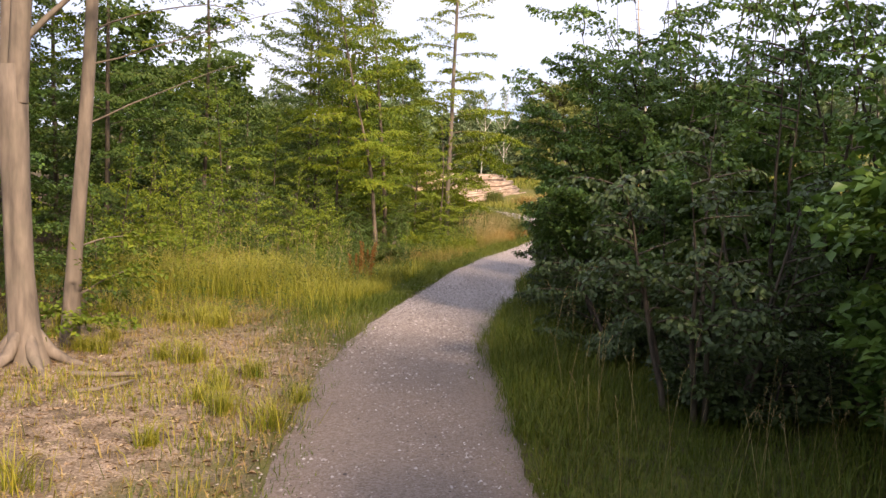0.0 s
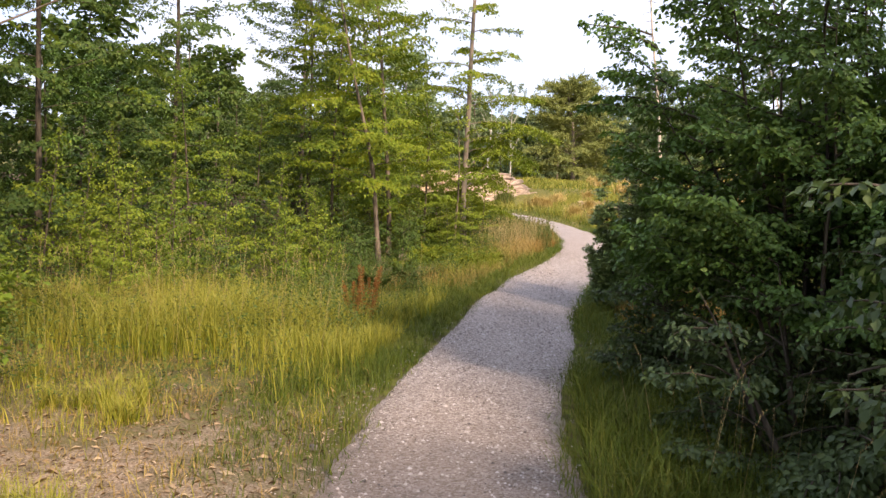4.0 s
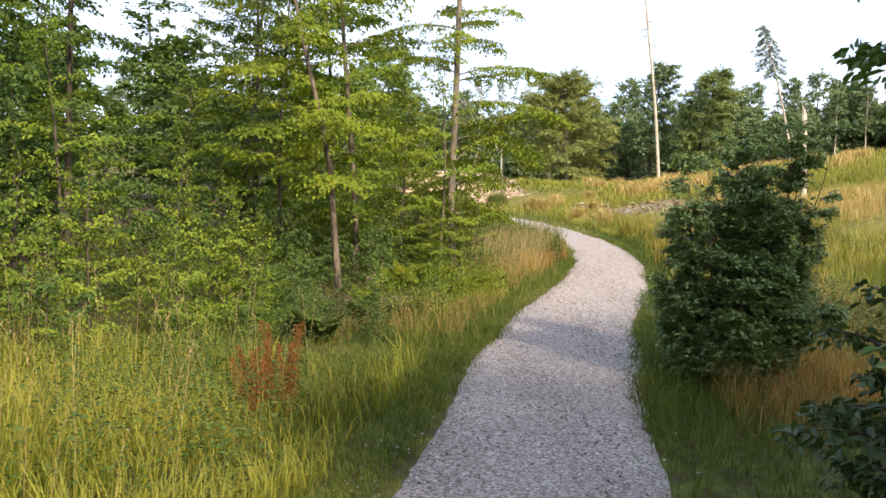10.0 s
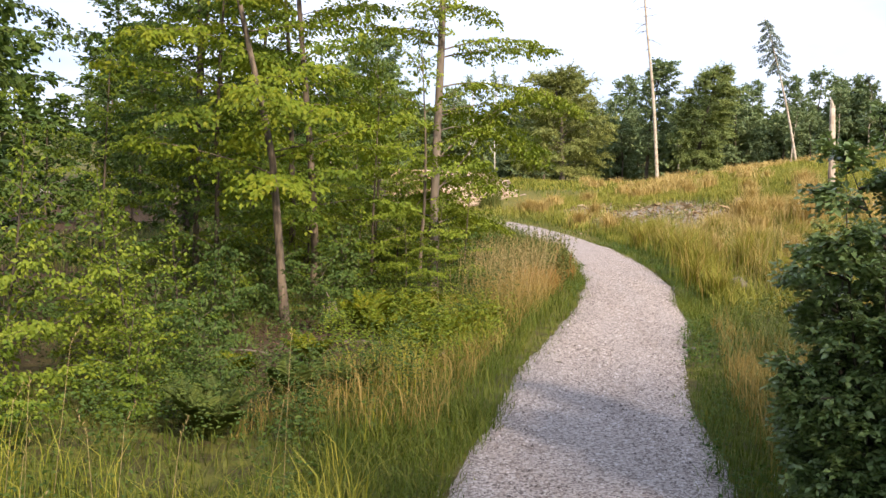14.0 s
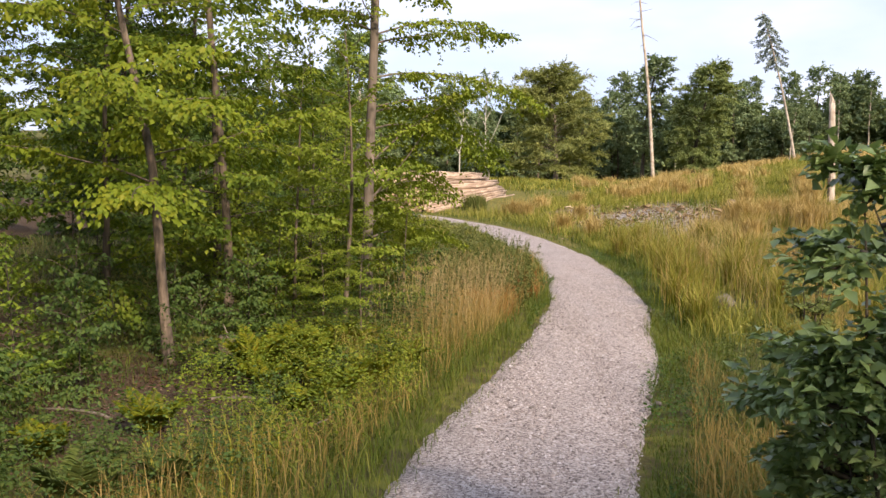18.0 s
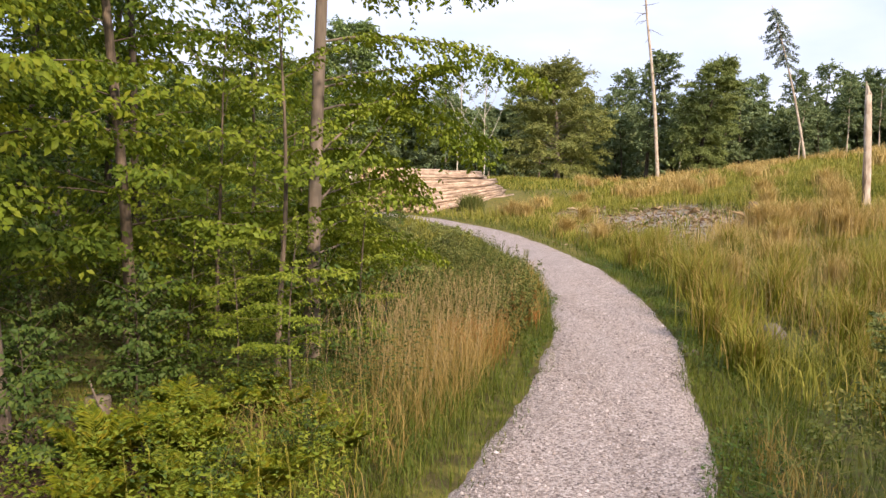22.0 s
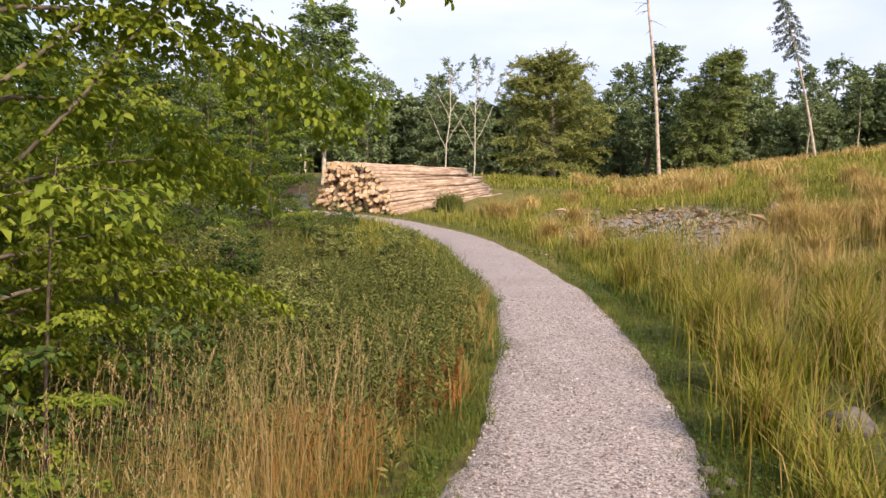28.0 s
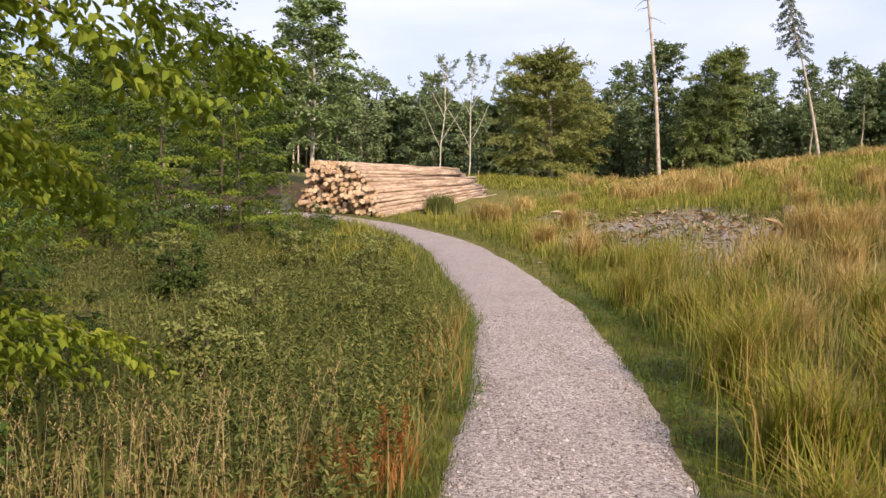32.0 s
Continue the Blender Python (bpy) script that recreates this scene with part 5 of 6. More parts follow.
# Shrubs right of and behind the start, added only to cast shade.
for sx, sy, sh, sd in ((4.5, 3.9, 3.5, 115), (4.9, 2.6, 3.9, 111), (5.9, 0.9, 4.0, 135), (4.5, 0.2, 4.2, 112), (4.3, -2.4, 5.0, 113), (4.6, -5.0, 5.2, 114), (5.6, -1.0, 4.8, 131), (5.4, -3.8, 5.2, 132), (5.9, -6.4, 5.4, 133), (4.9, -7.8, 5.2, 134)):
    shrub("hornbeam_shrub", sd, sx, sy, "hornbeam shrub added to shade the path and verge", 10, sh, (1.0, 1.0), 0.1, M["leaf_dark"], 11, 13, 14, 0.5, 0.05, 0.9, False, group="hornbeam shrubs")
for k, (sx, sy, sh) in enumerate(((-2.3, 29.0, 0.95), (-1.1, 27.6, 0.75), (-0.3, 31.0, 0.8), (-3.4, 27.0, 1.1), (-1.7, 32.6, 0.9), (-0.9, 35.2, 0.75), (-2.6, 35.0, 0.9), (0.1, 28.6, 0.6), (-3.3, 31.2, 1.1), (-1.9, 25.6, 0.8), (-0.5, 25.2, 0.6))):
    shrub("willow_bush", 120 + k, sx, sy, "low green bush growing among the weeds", 8, sh * 0.85, (0.25, 1.0), 0.042, M["leaf_olive"] if k % 3 else M["leaf_forest_shaded"], 7, 9, 9, 0.15, -0.02, 0.22, False, group="bushes in the weeds", thick=0.01)
def broom():
    rng = np.random.default_rng(107)
    x, y = -0.95, 49.2
    ob = base("broom_bush", (x, y, z_at(x, y) - 0.03), "spiky grey-green broom bush before the timber pile", "shrub")
    for k in range(9):
        p, n = Pile(), 150
        az, r = rng.uniform(0, 6.283, n), rng.uniform(0, 0.22, n)
        cx, cy = 0.32 * math.cos(k * 0.8) * (k > 0), 0.3 * math.sin(k * 0.8) * (k > 0)
        blades(p, rng, np.column_stack([cx + r * np.cos(az), cy + r * np.sin(az), np.zeros(n)]), rng.uniform(0.45, 1.0, n) * (1.0 if k == 0 else 0.85), 0.022, 0.3, 0.3)
        child("stem", p.mesh("broom_stem", M["weed"]), ob)


broom()


# trees behind and around the start of the walk, unseen, added to close it
def back_trees():
    rng = np.random.default_rng(111)
    parts = broadleaf("back_tree", 112, 9.5, 0.12, 0.14, 2.6, 34, 1.0, 11, 11, 0.26, M["leaf_forest_shaded"], M["bark_brown"], rise=0.2, flat=0.5, shape="column")
    first = None
    for x, y, s in ((13, -13, 1.0), (17, -9, 1.1), (8, -19, 1.0), (21, -3, 1.1), (1, -20, 1.1), (19, 3, 1.0), (-9, -12, 1.0), (-13, -4, 1.1), (-4, -19, 1.0), (15.5, -18, 1.0), (25, 9, 1.0)):
        turn = rng.uniform(0, 360)
        if first is None:
            first = plant("woodland_tree", parts, x, y, "leafy woodland tree at the start of the path", "tree", "trees at the start", turn, s)
        else:
            copy_thing(first, pose(x, y, z_at(x, y), 0, 0, turn)).scale = (s, s, s)


back_trees()
# Two trees added out of view to block sun and sky over the verge.
plant("woodland_tree", broadleaf("shade_canopy", 115, 9.5, 0.14, 0.46, 3.0, 42, 1.0, 22, 19, 0.105, M["leaf_forest_shaded"], M["bark_brown"], rise=0.15, flat=0.4), 5.6, 3.8,
      "unseen tree added to shade the verge with its crown", "tree", "trees at the start", 0, 0.66)
ob = plant("woodland_tree", [], 4.8, -1.4, "unseen tree added to shade the verge with its crown", "tree", "trees at the start", 100, 0.62)
for nm in ("trunk", "crown"):
    child(nm, bpy.data.meshes["shade_canopy_" + nm], ob)
# Three more trees outside the view, added so their shadows reach the path.
for k, (x, y, s) in enumerate(((6.9, 3.0, 0.72), (8.0, 5.6, 0.86), (9.7, 7.4, 0.86))):
    ob = plant("woodland_tree", [], x, y, "unseen woodland tree added to shade the path", "tree", "trees at the start", 80 * k, s)
    for nm in ("trunk", "crown"):
        child(nm, bpy.data.meshes["back_tree_" + nm], ob)


# ---- grass and herbs ----
def scatter(rng, n, box, keep):
    x, y = rng.uniform(box[0], box[1], n), rng.uniform(box[2], box[3], n)
    ok = rng.random(n) < keep(x, y)
    x, y = x[ok], y[ok]
    return np.column_stack([x, y, height(x, y) - 0.01])


def clear(x, y, gap=0.0):
    return off_path(x, y) > HALF + gap + 0.06 * waves(3 * x, 3 * y)


def grow_grass(name, mat, groups, label, category="grass"):
    """groups: (seed, count, box, keep, height range, width, lean, curl)"""
    p = Pile()
    for seed, n, box, keep, hi, wd, lean, curl in groups:
        rng = np.random.default_rng(seed)
        at = scatter(rng, n, box, keep)
        k = len(at)
        blades(p, rng, at, rng.uniform(hi[0], hi[1], k) * (0.75 + 0.35 * np.clip(waves(at[:, 0] * 1.3, at[:, 1] * 1.2), -1, 1)), wd * rng.uniform(0.7, 1.3, k), lean, curl)
    stuff(name, p.mesh(name, mat), label, category)
    return p


def patch(x, y, cx, cy, rx, ry, soft=0.5):
    return 1 - step01(1 - soft, 1 + soft, np.sqrt(((x - cx) / rx) ** 2 + ((y - cy) / ry) ** 2) + 0.18 * waves(1.9 * x, 1.7 * y))


grow_grass("verge_grass", M["grass_green"], [
    (201, 115000, (-2.2, 4.2, 1.5, 32), lambda x, y: clear(x, y, -0.04) * (off_path(x, y) < HALF + 0.75) * np.where((x < 0) & (y < 6.5), 0.3, 1.0), (0.07, 0.2), 0.005, 0.45, 0.8),
    (208, 60000, (-2.4, 3.4, 1.0, 31), lambda x, y: (off_path(x, y) > HALF - 0.13 + 0.07 * waves(5 * x, 4 * y)) * (off_path(x, y) < HALF + 0.12), (0.03, 0.1), 0.005, 0.6, 0.9),
    (202, 17000, (-3.5, 1.2, 12.0, 20.5), lambda x, y: clear(x, y, 0.15) * (x < 1.2) * (1 - patch(x, y, -1.6, 17, 1.0, 1.3)), (0.1, 0.28), 0.006, 0.5, 0.8),
    (209, 70000, (-1.95, 0.45, 5.6, 15.0), lambda x, y: clear(x, y, 0.02) * (x < 0.2) * (off_path(x, y) < HALF + 0.85) * step01(6.2, 9.4, y + 0.7 * waves(2.2 * x, 1.9 * y)), (0.06, 0.22), 0.0042, 0.5, 1.0),
    (206, 30000, (-2.4, 0.6, 6.0, 20.5), lambda x, y: clear(x, y, 0.14) * (x < off_path(x, y)) * (off_path(x, y) < HALF + 1.1) * step01(6.6, 9.0, y) * (0.45 + 0.55 * (waves(2.3 * x, 1.9 * y) > -0.2)), (0.1, 0.28), 0.0048, 0.4, 0.9),
    (207, 42000, (-6.0, -0.4, 7.0, 13.2), lambda x, y: clear(x, y, 0.6) * (waves(1.1 * x + 2, 1.3 * y) > -0.1) * step01(7.3, 9.4, y + 0.3 * x) * (y < 10.9 + 1.15 * (x + 5.5)), (0.2, 0.45), 0.0045, 0.35, 0.9),
    (210, 50000, (0.8, 3.4, 11.0, 24.5), lambda x, y: clear(x, y, 0.0) * (x > 1.0) * (off_path(x, y) < HALF + 0.75) * (0.35 + 0.65 * (waves(2.4 * x, 2.1 * y) > -0.2)), (0.05, 0.2), 0.0046, 0.45, 1.0),
    (215, 62000, (1.0, 5.0, 0.8, 9.5), lambda x, y: clear(x, y, 0.03) * (x > 0.8) * (off_path(x, y) < HALF + 2.4 + 0.5 * waves(2 * x, y)), (0.12, 0.42), 0.0048, 0.45, 0.9),
    (203, 9000, (1.0, 5.5, 8.5, 13.5), lambda x, y: clear(x, y, 0.05) * (x > 0.8), (0.1, 0.36), 0.006, 0.5, 0.8),
    (204, 9000, (1.2, 6.5, 13.0, 23.0), lambda x, y: clear(x, y, 0.5), (0.14, 0.4), 0.007, 0.35, 0.6),
    (205, 12000, (-8, 4.5, 31, 47), lambda x, y: clear(x, y) * (off_path(x, y) < HALF + 1.4), (0.1, 0.28), 0.013, 0.35, 0.6),
], "short green grass along the gravel path")
grow_grass("tall_grass", M["grass_gold"], [
    (211, 80000, (-6.0, 0.2, 6.5, 13.2), lambda x, y: clear(x, y, 0.35) * step01(7.3, 9.7, y + 0.3 * x + 0.6 * waves(x, y)) * (1 - 0.5 * step01(10.4, 11.4, y)) * (1 - 0.75 * step01(-0.7, 0.2, x)) * (y < 10.7 + 1.15 * (x + 5.5)) * (0.45 + 0.55 * (waves(1.6 * x, 1.5 * y + 3) > -0.1)), (0.16, 0.62), 0.0048, 0.36, 0.9),
    (212, 15000, (-5.0, -0.3, 1.5, 8.5), lambda x, y: clear(x, y, 0.25) * (0.06 + 0.94 * (waves(2.6 * x + 1, 2.4 * y) > 0.35)), (0.1, 0.3), 0.0055, 0.4, 0.8),
    (213, 5000, (-3.8, 0.2, 12.5, 16.0), lambda x, y: clear(x, y, 0.6) * (waves(1.5 * x, 1.4 * y + 2) > 0.1), (0.25, 0.65), 0.005, 0.3, 0.8),
    (214, 800, (-1.2, 0.6, 16.3, 18.8), lambda x, y: clear(x, y, 0.45) * patch(x, y, -0.25, 17.4, 0.6, 0.9), (0.3, 0.6), 0.005, 0.25, 0.7),
], "tall sunlit yellow-green grass in the glade")
grow_grass("straw_grass", M["grass_straw"], [
    (221, 10500, (-1.0, 1.6, 18.6, 24.0), lambda x, y: clear(x, y, 0.28) * patch(x, y, 0.55, 20.7, 0.7, 2.0), (0.25, 0.58), 0.0036, 0.3, 0.8),
    (222, 700, (-1.5, 1.6, 22.0, 24.0), lambda x, y: clear(x, y, 0.28) * patch(x, y, 0.2, 22.6, 1.3, 0.8), (0.2, 0.5), 0.0036, 0.32, 0.8),
    (240, 5200, (-1.6, 0.6, 14.2, 19.0), lambda x, y: clear(x, y, 0.3) * (x < 0.6) * (off_path(x, y) < HALF + 1.5) * (waves(1.8 * x + 2, 1.6 * y + 1) > -0.15), (0.18, 0.5), 0.004, 0.35, 0.9),
    (227, 2600, (-5.5, -1.0, 9.0, 14.5), lambda x, y: clear(x, y, 0.8) * (waves(1.4 * x, 1.3 * y + 4) > 0.35), (0.35, 0.75), 0.0045, 0.25, 0.7),
    (223, 13000, (1.5, 5.0, 12.6, 21.5), lambda x, y: clear(x, y, 0.25) * (waves(1.2 * x, y) > -0.25), (0.2, 0.6), 0.0045, 0.3, 0.6),
    (237, 5200, (1.7, 4.0, 11.3, 14.2), lambda x, y: clear(x, y, 0.22) * patch(x, y, 2.7, 12.5, 1.1, 1.2), (0.2, 0.5), 0.004, 0.35, 0.8),
    (229, 3600, (1.7, 4.2, 13.2, 19.5), lambda x, y: clear(x, y, 0.3) * (waves(1.9 * x, 1.7 * y) > 0.1), (0.2, 0.45), 0.0045, 0.32, 0.8),
    (224, 700, (2.8, 5.2, 1.8, 6.0), lambda x, y: clear(x, y, 0.9) * (waves(1.6 * x, 1.7 * y) > 0.2), (0.3, 0.6), 0.006, 0.3, 0.7),
    (226, 18000, (-5.2, 0.0, 0.8, 9.0), lambda x, y: clear(x, y, 0.15) * (0.25 + 0.75 * (waves(1.9 * x, 1.8 * y + 1) > 0.0)), (0.05, 0.2), 0.005, 0.6, 0.9),
    (225, 900, (0.2, 1.5, 24.0, 28.5), lambda x, y: clear(x, y, 0.05) * (off_path(x, y) < 1.25), (0.25, 0.45), 0.007, 0.25, 0.5),
], "dry straw-coloured grass standing by the bend")
grow_grass("rusty_grass", M["grass_rust"], [
    (228, 500, (0.1, 1.5, 20.6, 22.4), lambda x, y: clear(x, y, 0.2) * patch(x, y, 0.68, 21.4, 0.4, 0.5), (0.3, 0.6), 0.0045, 0.25, 0.8),
    (239, 2200, (-0.3, 1.0, 22.0, 23.4), lambda x, y: clear(x, y, 0.2) * patch(x, y, 0.33, 22.6, 0.35, 0.4), (0.2, 0.45), 0.004, 0.28, 0.8),
    (230, 4500, (0.3, 1.5, 22.6, 24.4), lambda x, y: clear(x, y, 0.15) * patch(x, y, 0.88, 23.5, 0.35, 0.5), (0.25, 0.5), 0.0045, 0.25, 0.8),
    (238, 1400, (1.7, 3.6, 11.5, 13.6), lambda x, y: clear(x, y, 0.25) * patch(x, y, 2.5, 12.4, 0.8, 0.8), (0.2, 0.5), 0.004, 0.3, 0.8),
    (236, 500, (0.9, 1.7, 24.4, 27.5), lambda x, y: clear(x, y, 0.12) * (off_path(x, y) < 1.2) * (waves(2.1 * x, 2.3 * y) > 0.1), (0.2, 0.4), 0.006, 0.3, 0.8),
], "rust-coloured dry grass beside the path")
grow_grass("clearing_grass", M["grass_field"], [
    (231, 30000, (2.6, 9.5, 20, 36), lambda x, y: clear(x, y, 0.4) * (0.2 + 0.8 * (waves(0.9 * x, 0.8 * y) > 0.05)) * (1 - 0.95 * patch(x, y, 5.2, 38.0, 2.4, 5.2, 0.3)), (0.25, 0.6), 0.009, 0.35, 0.7),
    (232, 40000, (-3, 17, 33, 56), lambda x, y: clear(x, y, 0.5) * (x > -4) * (1 - 0.93 * np.maximum(patch(x, y, 5.2, 38.0, 2.4, 5.2, 0.3), patch(x, y, 3.3, 44.2, 1.0, 1.8))) * ((x - 1.2 > (y - 50) * 0.28) | (y < 47)), (0.25, 0.55), 0.018, 0.35, 0.7),
    (233, 30000, (-2, 38, 54, 98), lambda x, y: ((x - 2.2) > (y - 50) * 0.28) | (y > 62), (0.3, 0.65), 0.045, 0.35, 0.7),
], "dry golden grass covering the forest clearing")
grow_grass("tan_grass", M["tuft"], [
    (234, 20000, (4.6, 13, 29, 37), lambda x, y: np.maximum(patch(x, y, 7.7, 32.4, 2.6, 1.9), 0.6 * patch(x, y, 10.2, 34.0, 2.4, 2.6)) * (waves(1.1 * x + 2, 1.2 * y) > -0.2), (0.4, 0.75), 0.011, 0.25, 0.9),
    (235, 2600, (2.9, 5.5, 16.5, 27), lambda x, y: clear(x, y, 0.8) * (waves(1.5 * x + 1, 1.1 * y + 2) > 0.35), (0.3, 0.6), 0.006, 0.3, 0.9),
], "drifts of tan feathery grass in the clearing")
grow_grass("hill_grass", M["grass_green"], [
    (243, 26000, (2.4, 9.0, 19, 35), lambda x, y: clear(x, y, 0.3) * (waves(0.8 * x + 4, 0.6 * y + 1) > 0.15) * (1 - 0.95 * patch(x, y, 5.2, 38.0, 2.4, 5.2, 0.3)), (0.2, 0.46), 0.008, 0.4, 0.8),
    (244, 26000, (6.5, 15, 30, 44), lambda x, y: patch(x, y, 9.6, 37.5, 2.6, 2.2) * (waves(1.3 * x, 1.2 * y) > -0.35), (0.25, 0.5), 0.012, 0.5, 0.9),
    (241, 15000, (3, 16, 30, 52), lambda x, y: clear(x, y, 0.5) * (waves(0.55 * x + 1, 0.45 * y) > 0.25), (0.15, 0.4), 0.02, 0.4, 0.6),
    (242, 9000, (0, 34, 50, 90), lambda x, y: waves(0.2 * x + 1, 0.25 * y) > 0.2, (0.25, 0.5), 0.05, 0.4, 0.6),
], "green low growth between the dry grass on the slope")


def tussock(kind, x, y, n, reach, hi, wide, lean, curl, mats, label, group, rng):
    """One clump of arching blades about its own foot: living blades and dry ones."""
    z = z_at(x, y)
    ob = base(kind, (x, y, z), label, "grass", group)
    for name, mat, share in zip(("foliage", "dry_foliage"), mats, (0.75, 0.25)):
        k = int(n * share)
        r, az = rng.gamma(2, reach, k), rng.uniform(0, 6.283, k)
        at = np.column_stack([r * np.cos(az), r * np.sin(az), np.zeros(k)])
        at[:, 2] = height(at[:, 0] + x, at[:, 1] + y) - z - 0.01
        p = Pile()
        blades(p, rng, at, rng.uniform(hi[0], hi[1], k), wide, lean, curl)
        child(name, p.mesh(kind + "_" + name, mat), ob)


def rush_tussocks():
    rng = np.random.default_rng(251)
    spots = [(3.3, 23.9, 1.0), (3.4, 25.6, 1.1), (3.05, 22.7, 0.8), (4.3, 24.8, 1.1), (3.9, 26.6, 1.0), (4.9, 26.3, 1.0), (3.5, 28.0, 0.9), (4.6, 23.2, 0.9), (5.6, 24.6, 1.0), (3.1, 29.5, 0.8), (5.4, 28, 1.0),
             (4.3, 29.4, 0.9), (6.2, 26.5, 1.0), (6.6, 29.3, 1.0), (3.0, 21.2, 0.7), (5.2, 31.2, 0.9), (3.7, 31.6, 0.8), (7.4, 27.6, 1.0), (6.6, 32.4, 0.9), (3.6, 19.6, 0.6)]
    for x, y, s in spots:
        tussock("rush_tussock", x, y, int(430 * s), 0.075 * s, (0.4 * s, 0.88 * s), 0.0095, 0.28, 0.75, (M["rush"], M["grass_straw"]), "arching green rush tussock in the clearing", "rush tussocks", rng)
    for k in range(34):
        y = rng.uniform(20, 40)
        x = rng.uniform(3.0, 4.5 + 0.28 * (y - 14))
        if abs(x - 5.75) > 1.7 or y < 33:
            tussock("rush_tussock", x, y, 170, 0.07, (0.3, 0.7), 0.009, 0.38, 0.7, (M["rush"], M["grass_straw"]), "small green rush tussock among dry grass", "rush tussocks", rng)


rush_tussocks()


def tan_tufts():
    """Fluffy dry tufts that stand out of the clearing grass."""
    rng = np.random.default_rng(255)
    p = Pile()
    spots = [(0.82, 45.6, 1.3), (1.3, 44.6, 1.0), (2.3, 37.1, 0.9), (6.75, 34.2, 1.2), (7.4, 33.8, 1.2), (8.2, 33.7, 1.3), (6.9, 33.2, 1.0), (8.8, 41.9, 1.1), (3.0, 35.0, 0.7), (8.0, 38.4, 0.8), (7.9, 32.3, 1.1), (2.9, 33.8, 0.6),
             (9.2, 36.4, 1.1), (6.3, 31.4, 0.9), (3.1, 41.0, 0.8), (10.2, 39.5, 1.2), (7.4, 45.5, 1.0), (5.5, 47.5, 1.0), (11.2, 43.2, 1.2), (1.9, 49.0, 1.0), (3.7, 51.0, 1.0), (8.1, 50.5, 1.2), (4.4, 27.4, 0.8), (5.9, 27.2, 0.9), (4.9, 22.6, 0.7), (5.6, 29.6, 0.9)]
    for k in range(70):
        y = rng.uniform(48, 92)
        spots.append((rng.uniform(2 + (y - 50) * 0.1, 12 + (y - 40) * 0.45), y, rng.uniform(0.9, 1.6)))
    for x, y, s in spots[:26]:
        tussock("grass_tuft", x, y, int(420 * min(s, 1.2)), 0.085 * s, (0.45 * (0.7 + 0.3 * s), 0.85 * (0.7 + 0.3 * s)), 0.007 if y < 30 else 0.016, 0.24, 0.9, (M["tuft"], M["grass_straw"]), "fluffy tan grass tuft standing in the clearing", "tan grass tufts", rng)
    for x, y, s in spots[26:]:
        n = int(230 * min(s, 1.2) * (1 if y < 47 else 0.5))
        r, az = rng.gamma(2, 0.11, n) * s, rng.uniform(0, 6.283, n)
        at = np.column_stack([x + r * np.cos(az), y + r * np.sin(az), np.zeros(n)])
        at[:, 2] = height(at[:, 0], at[:, 1]) - 0.01
        blades(p, rng, at, rng.uniform(0.45, 0.85, n) * (0.7 + 0.3 * s), 0.007 if y < 30 else 0.014 if y < 47 else 0.04, 0.22, 0.9)
    stuff("far_tufts", p.mesh("far_tufts", M["tuft"]), "fluffy tan grass tufts far out in the clearing", "grass")


tan_tufts()


def bright_tufts():
    rng = np.random.default_rng(257)
    p = Pile()
    spots = scatter(rng, 120, (-4.6, 0.0, 2.4, 8.5), lambda x, y: clear(x, y, 0.08) * (waves(1.9 * x + 1, 1.7 * y) > 0.0))
    for q in spots[:44]:
        n, s = 130, rng.uniform(0.6, 1.3)
        r, az = rng.gamma(2, 0.035, n) * s, rng.uniform(0, 6.283, n)
        at = np.column_stack([q[0] + r * np.cos(az), q[1] + r * np.sin(az), np.zeros(n)])
        at[:, 2] = height(at[:, 0], at[:, 1]) - 0.01
        blades(p, rng, at, rng.uniform(0.12, 0.3, n) * s, 0.005, 0.5, 0.9)
    stuff("grass_tufts", p.mesh("grass_tufts", M["grass_gold"]), "bright green-yellow grass tufts on the litter", "grass")


bright_tufts()


def seed_heads():
    """Feathery heads on thin stalks over the straw and tall grass."""
    rng = np.random.default_rng(261)
    p = Pile()
    for n, box, keep, hi in ((900, (-0.6, 1.3, 18.8, 23.0), lambda x, y: clear(x, y, 0.3) * patch(x, y, 0.5, 20.9, 0.9, 2.2), (0.45, 0.74)), (180, (-5, -0.5, 8.5, 13), lambda x, y: clear(x, y, 0.6), (0.55, 0.85)),
                             (140, (1.3, 4.6, 2.6, 7.5), lambda x, y: clear(x, y, 0.3), (0.45, 0.7)), (700, (3.2, 8, 21, 34), lambda x, y: clear(x, y, 0.8), (0.5, 0.85))):
        at = scatter(rng, n, box, keep)
        for q in at:
            h = rng.uniform(*hi)
            az, ln = rng.uniform(0, 6.283), rng.uniform(0.05, 0.3)
            tip = q + np.array([math.cos(az) * ln * h, math.sin(az) * ln * h, h])
            tube(p, [q, (q + tip) / 2 + [0, 0, 0.03], tip], [0.0011, 0.001, 0.0008], 3)
            k = 9
            s = np.linspace(0, 1, k)
            pos = tip[None] + np.array([[math.cos(az) * 0.35, math.sin(az) * 0.35, 0.6]]) * (s * 0.12)[:, None]
            leaves(p, rng, pos, rng.normal(0, 0.3, (k, 3)) + np.array([[0, 0, 0.8]]), rng.normal(0, 1, (k, 3)), 0.017, 0.25, False)
    stuff("seed_heads", p.mesh("seed_heads", M["seed"]), "pale feathery grass seed heads on thin stalks", "grass")


seed_heads()


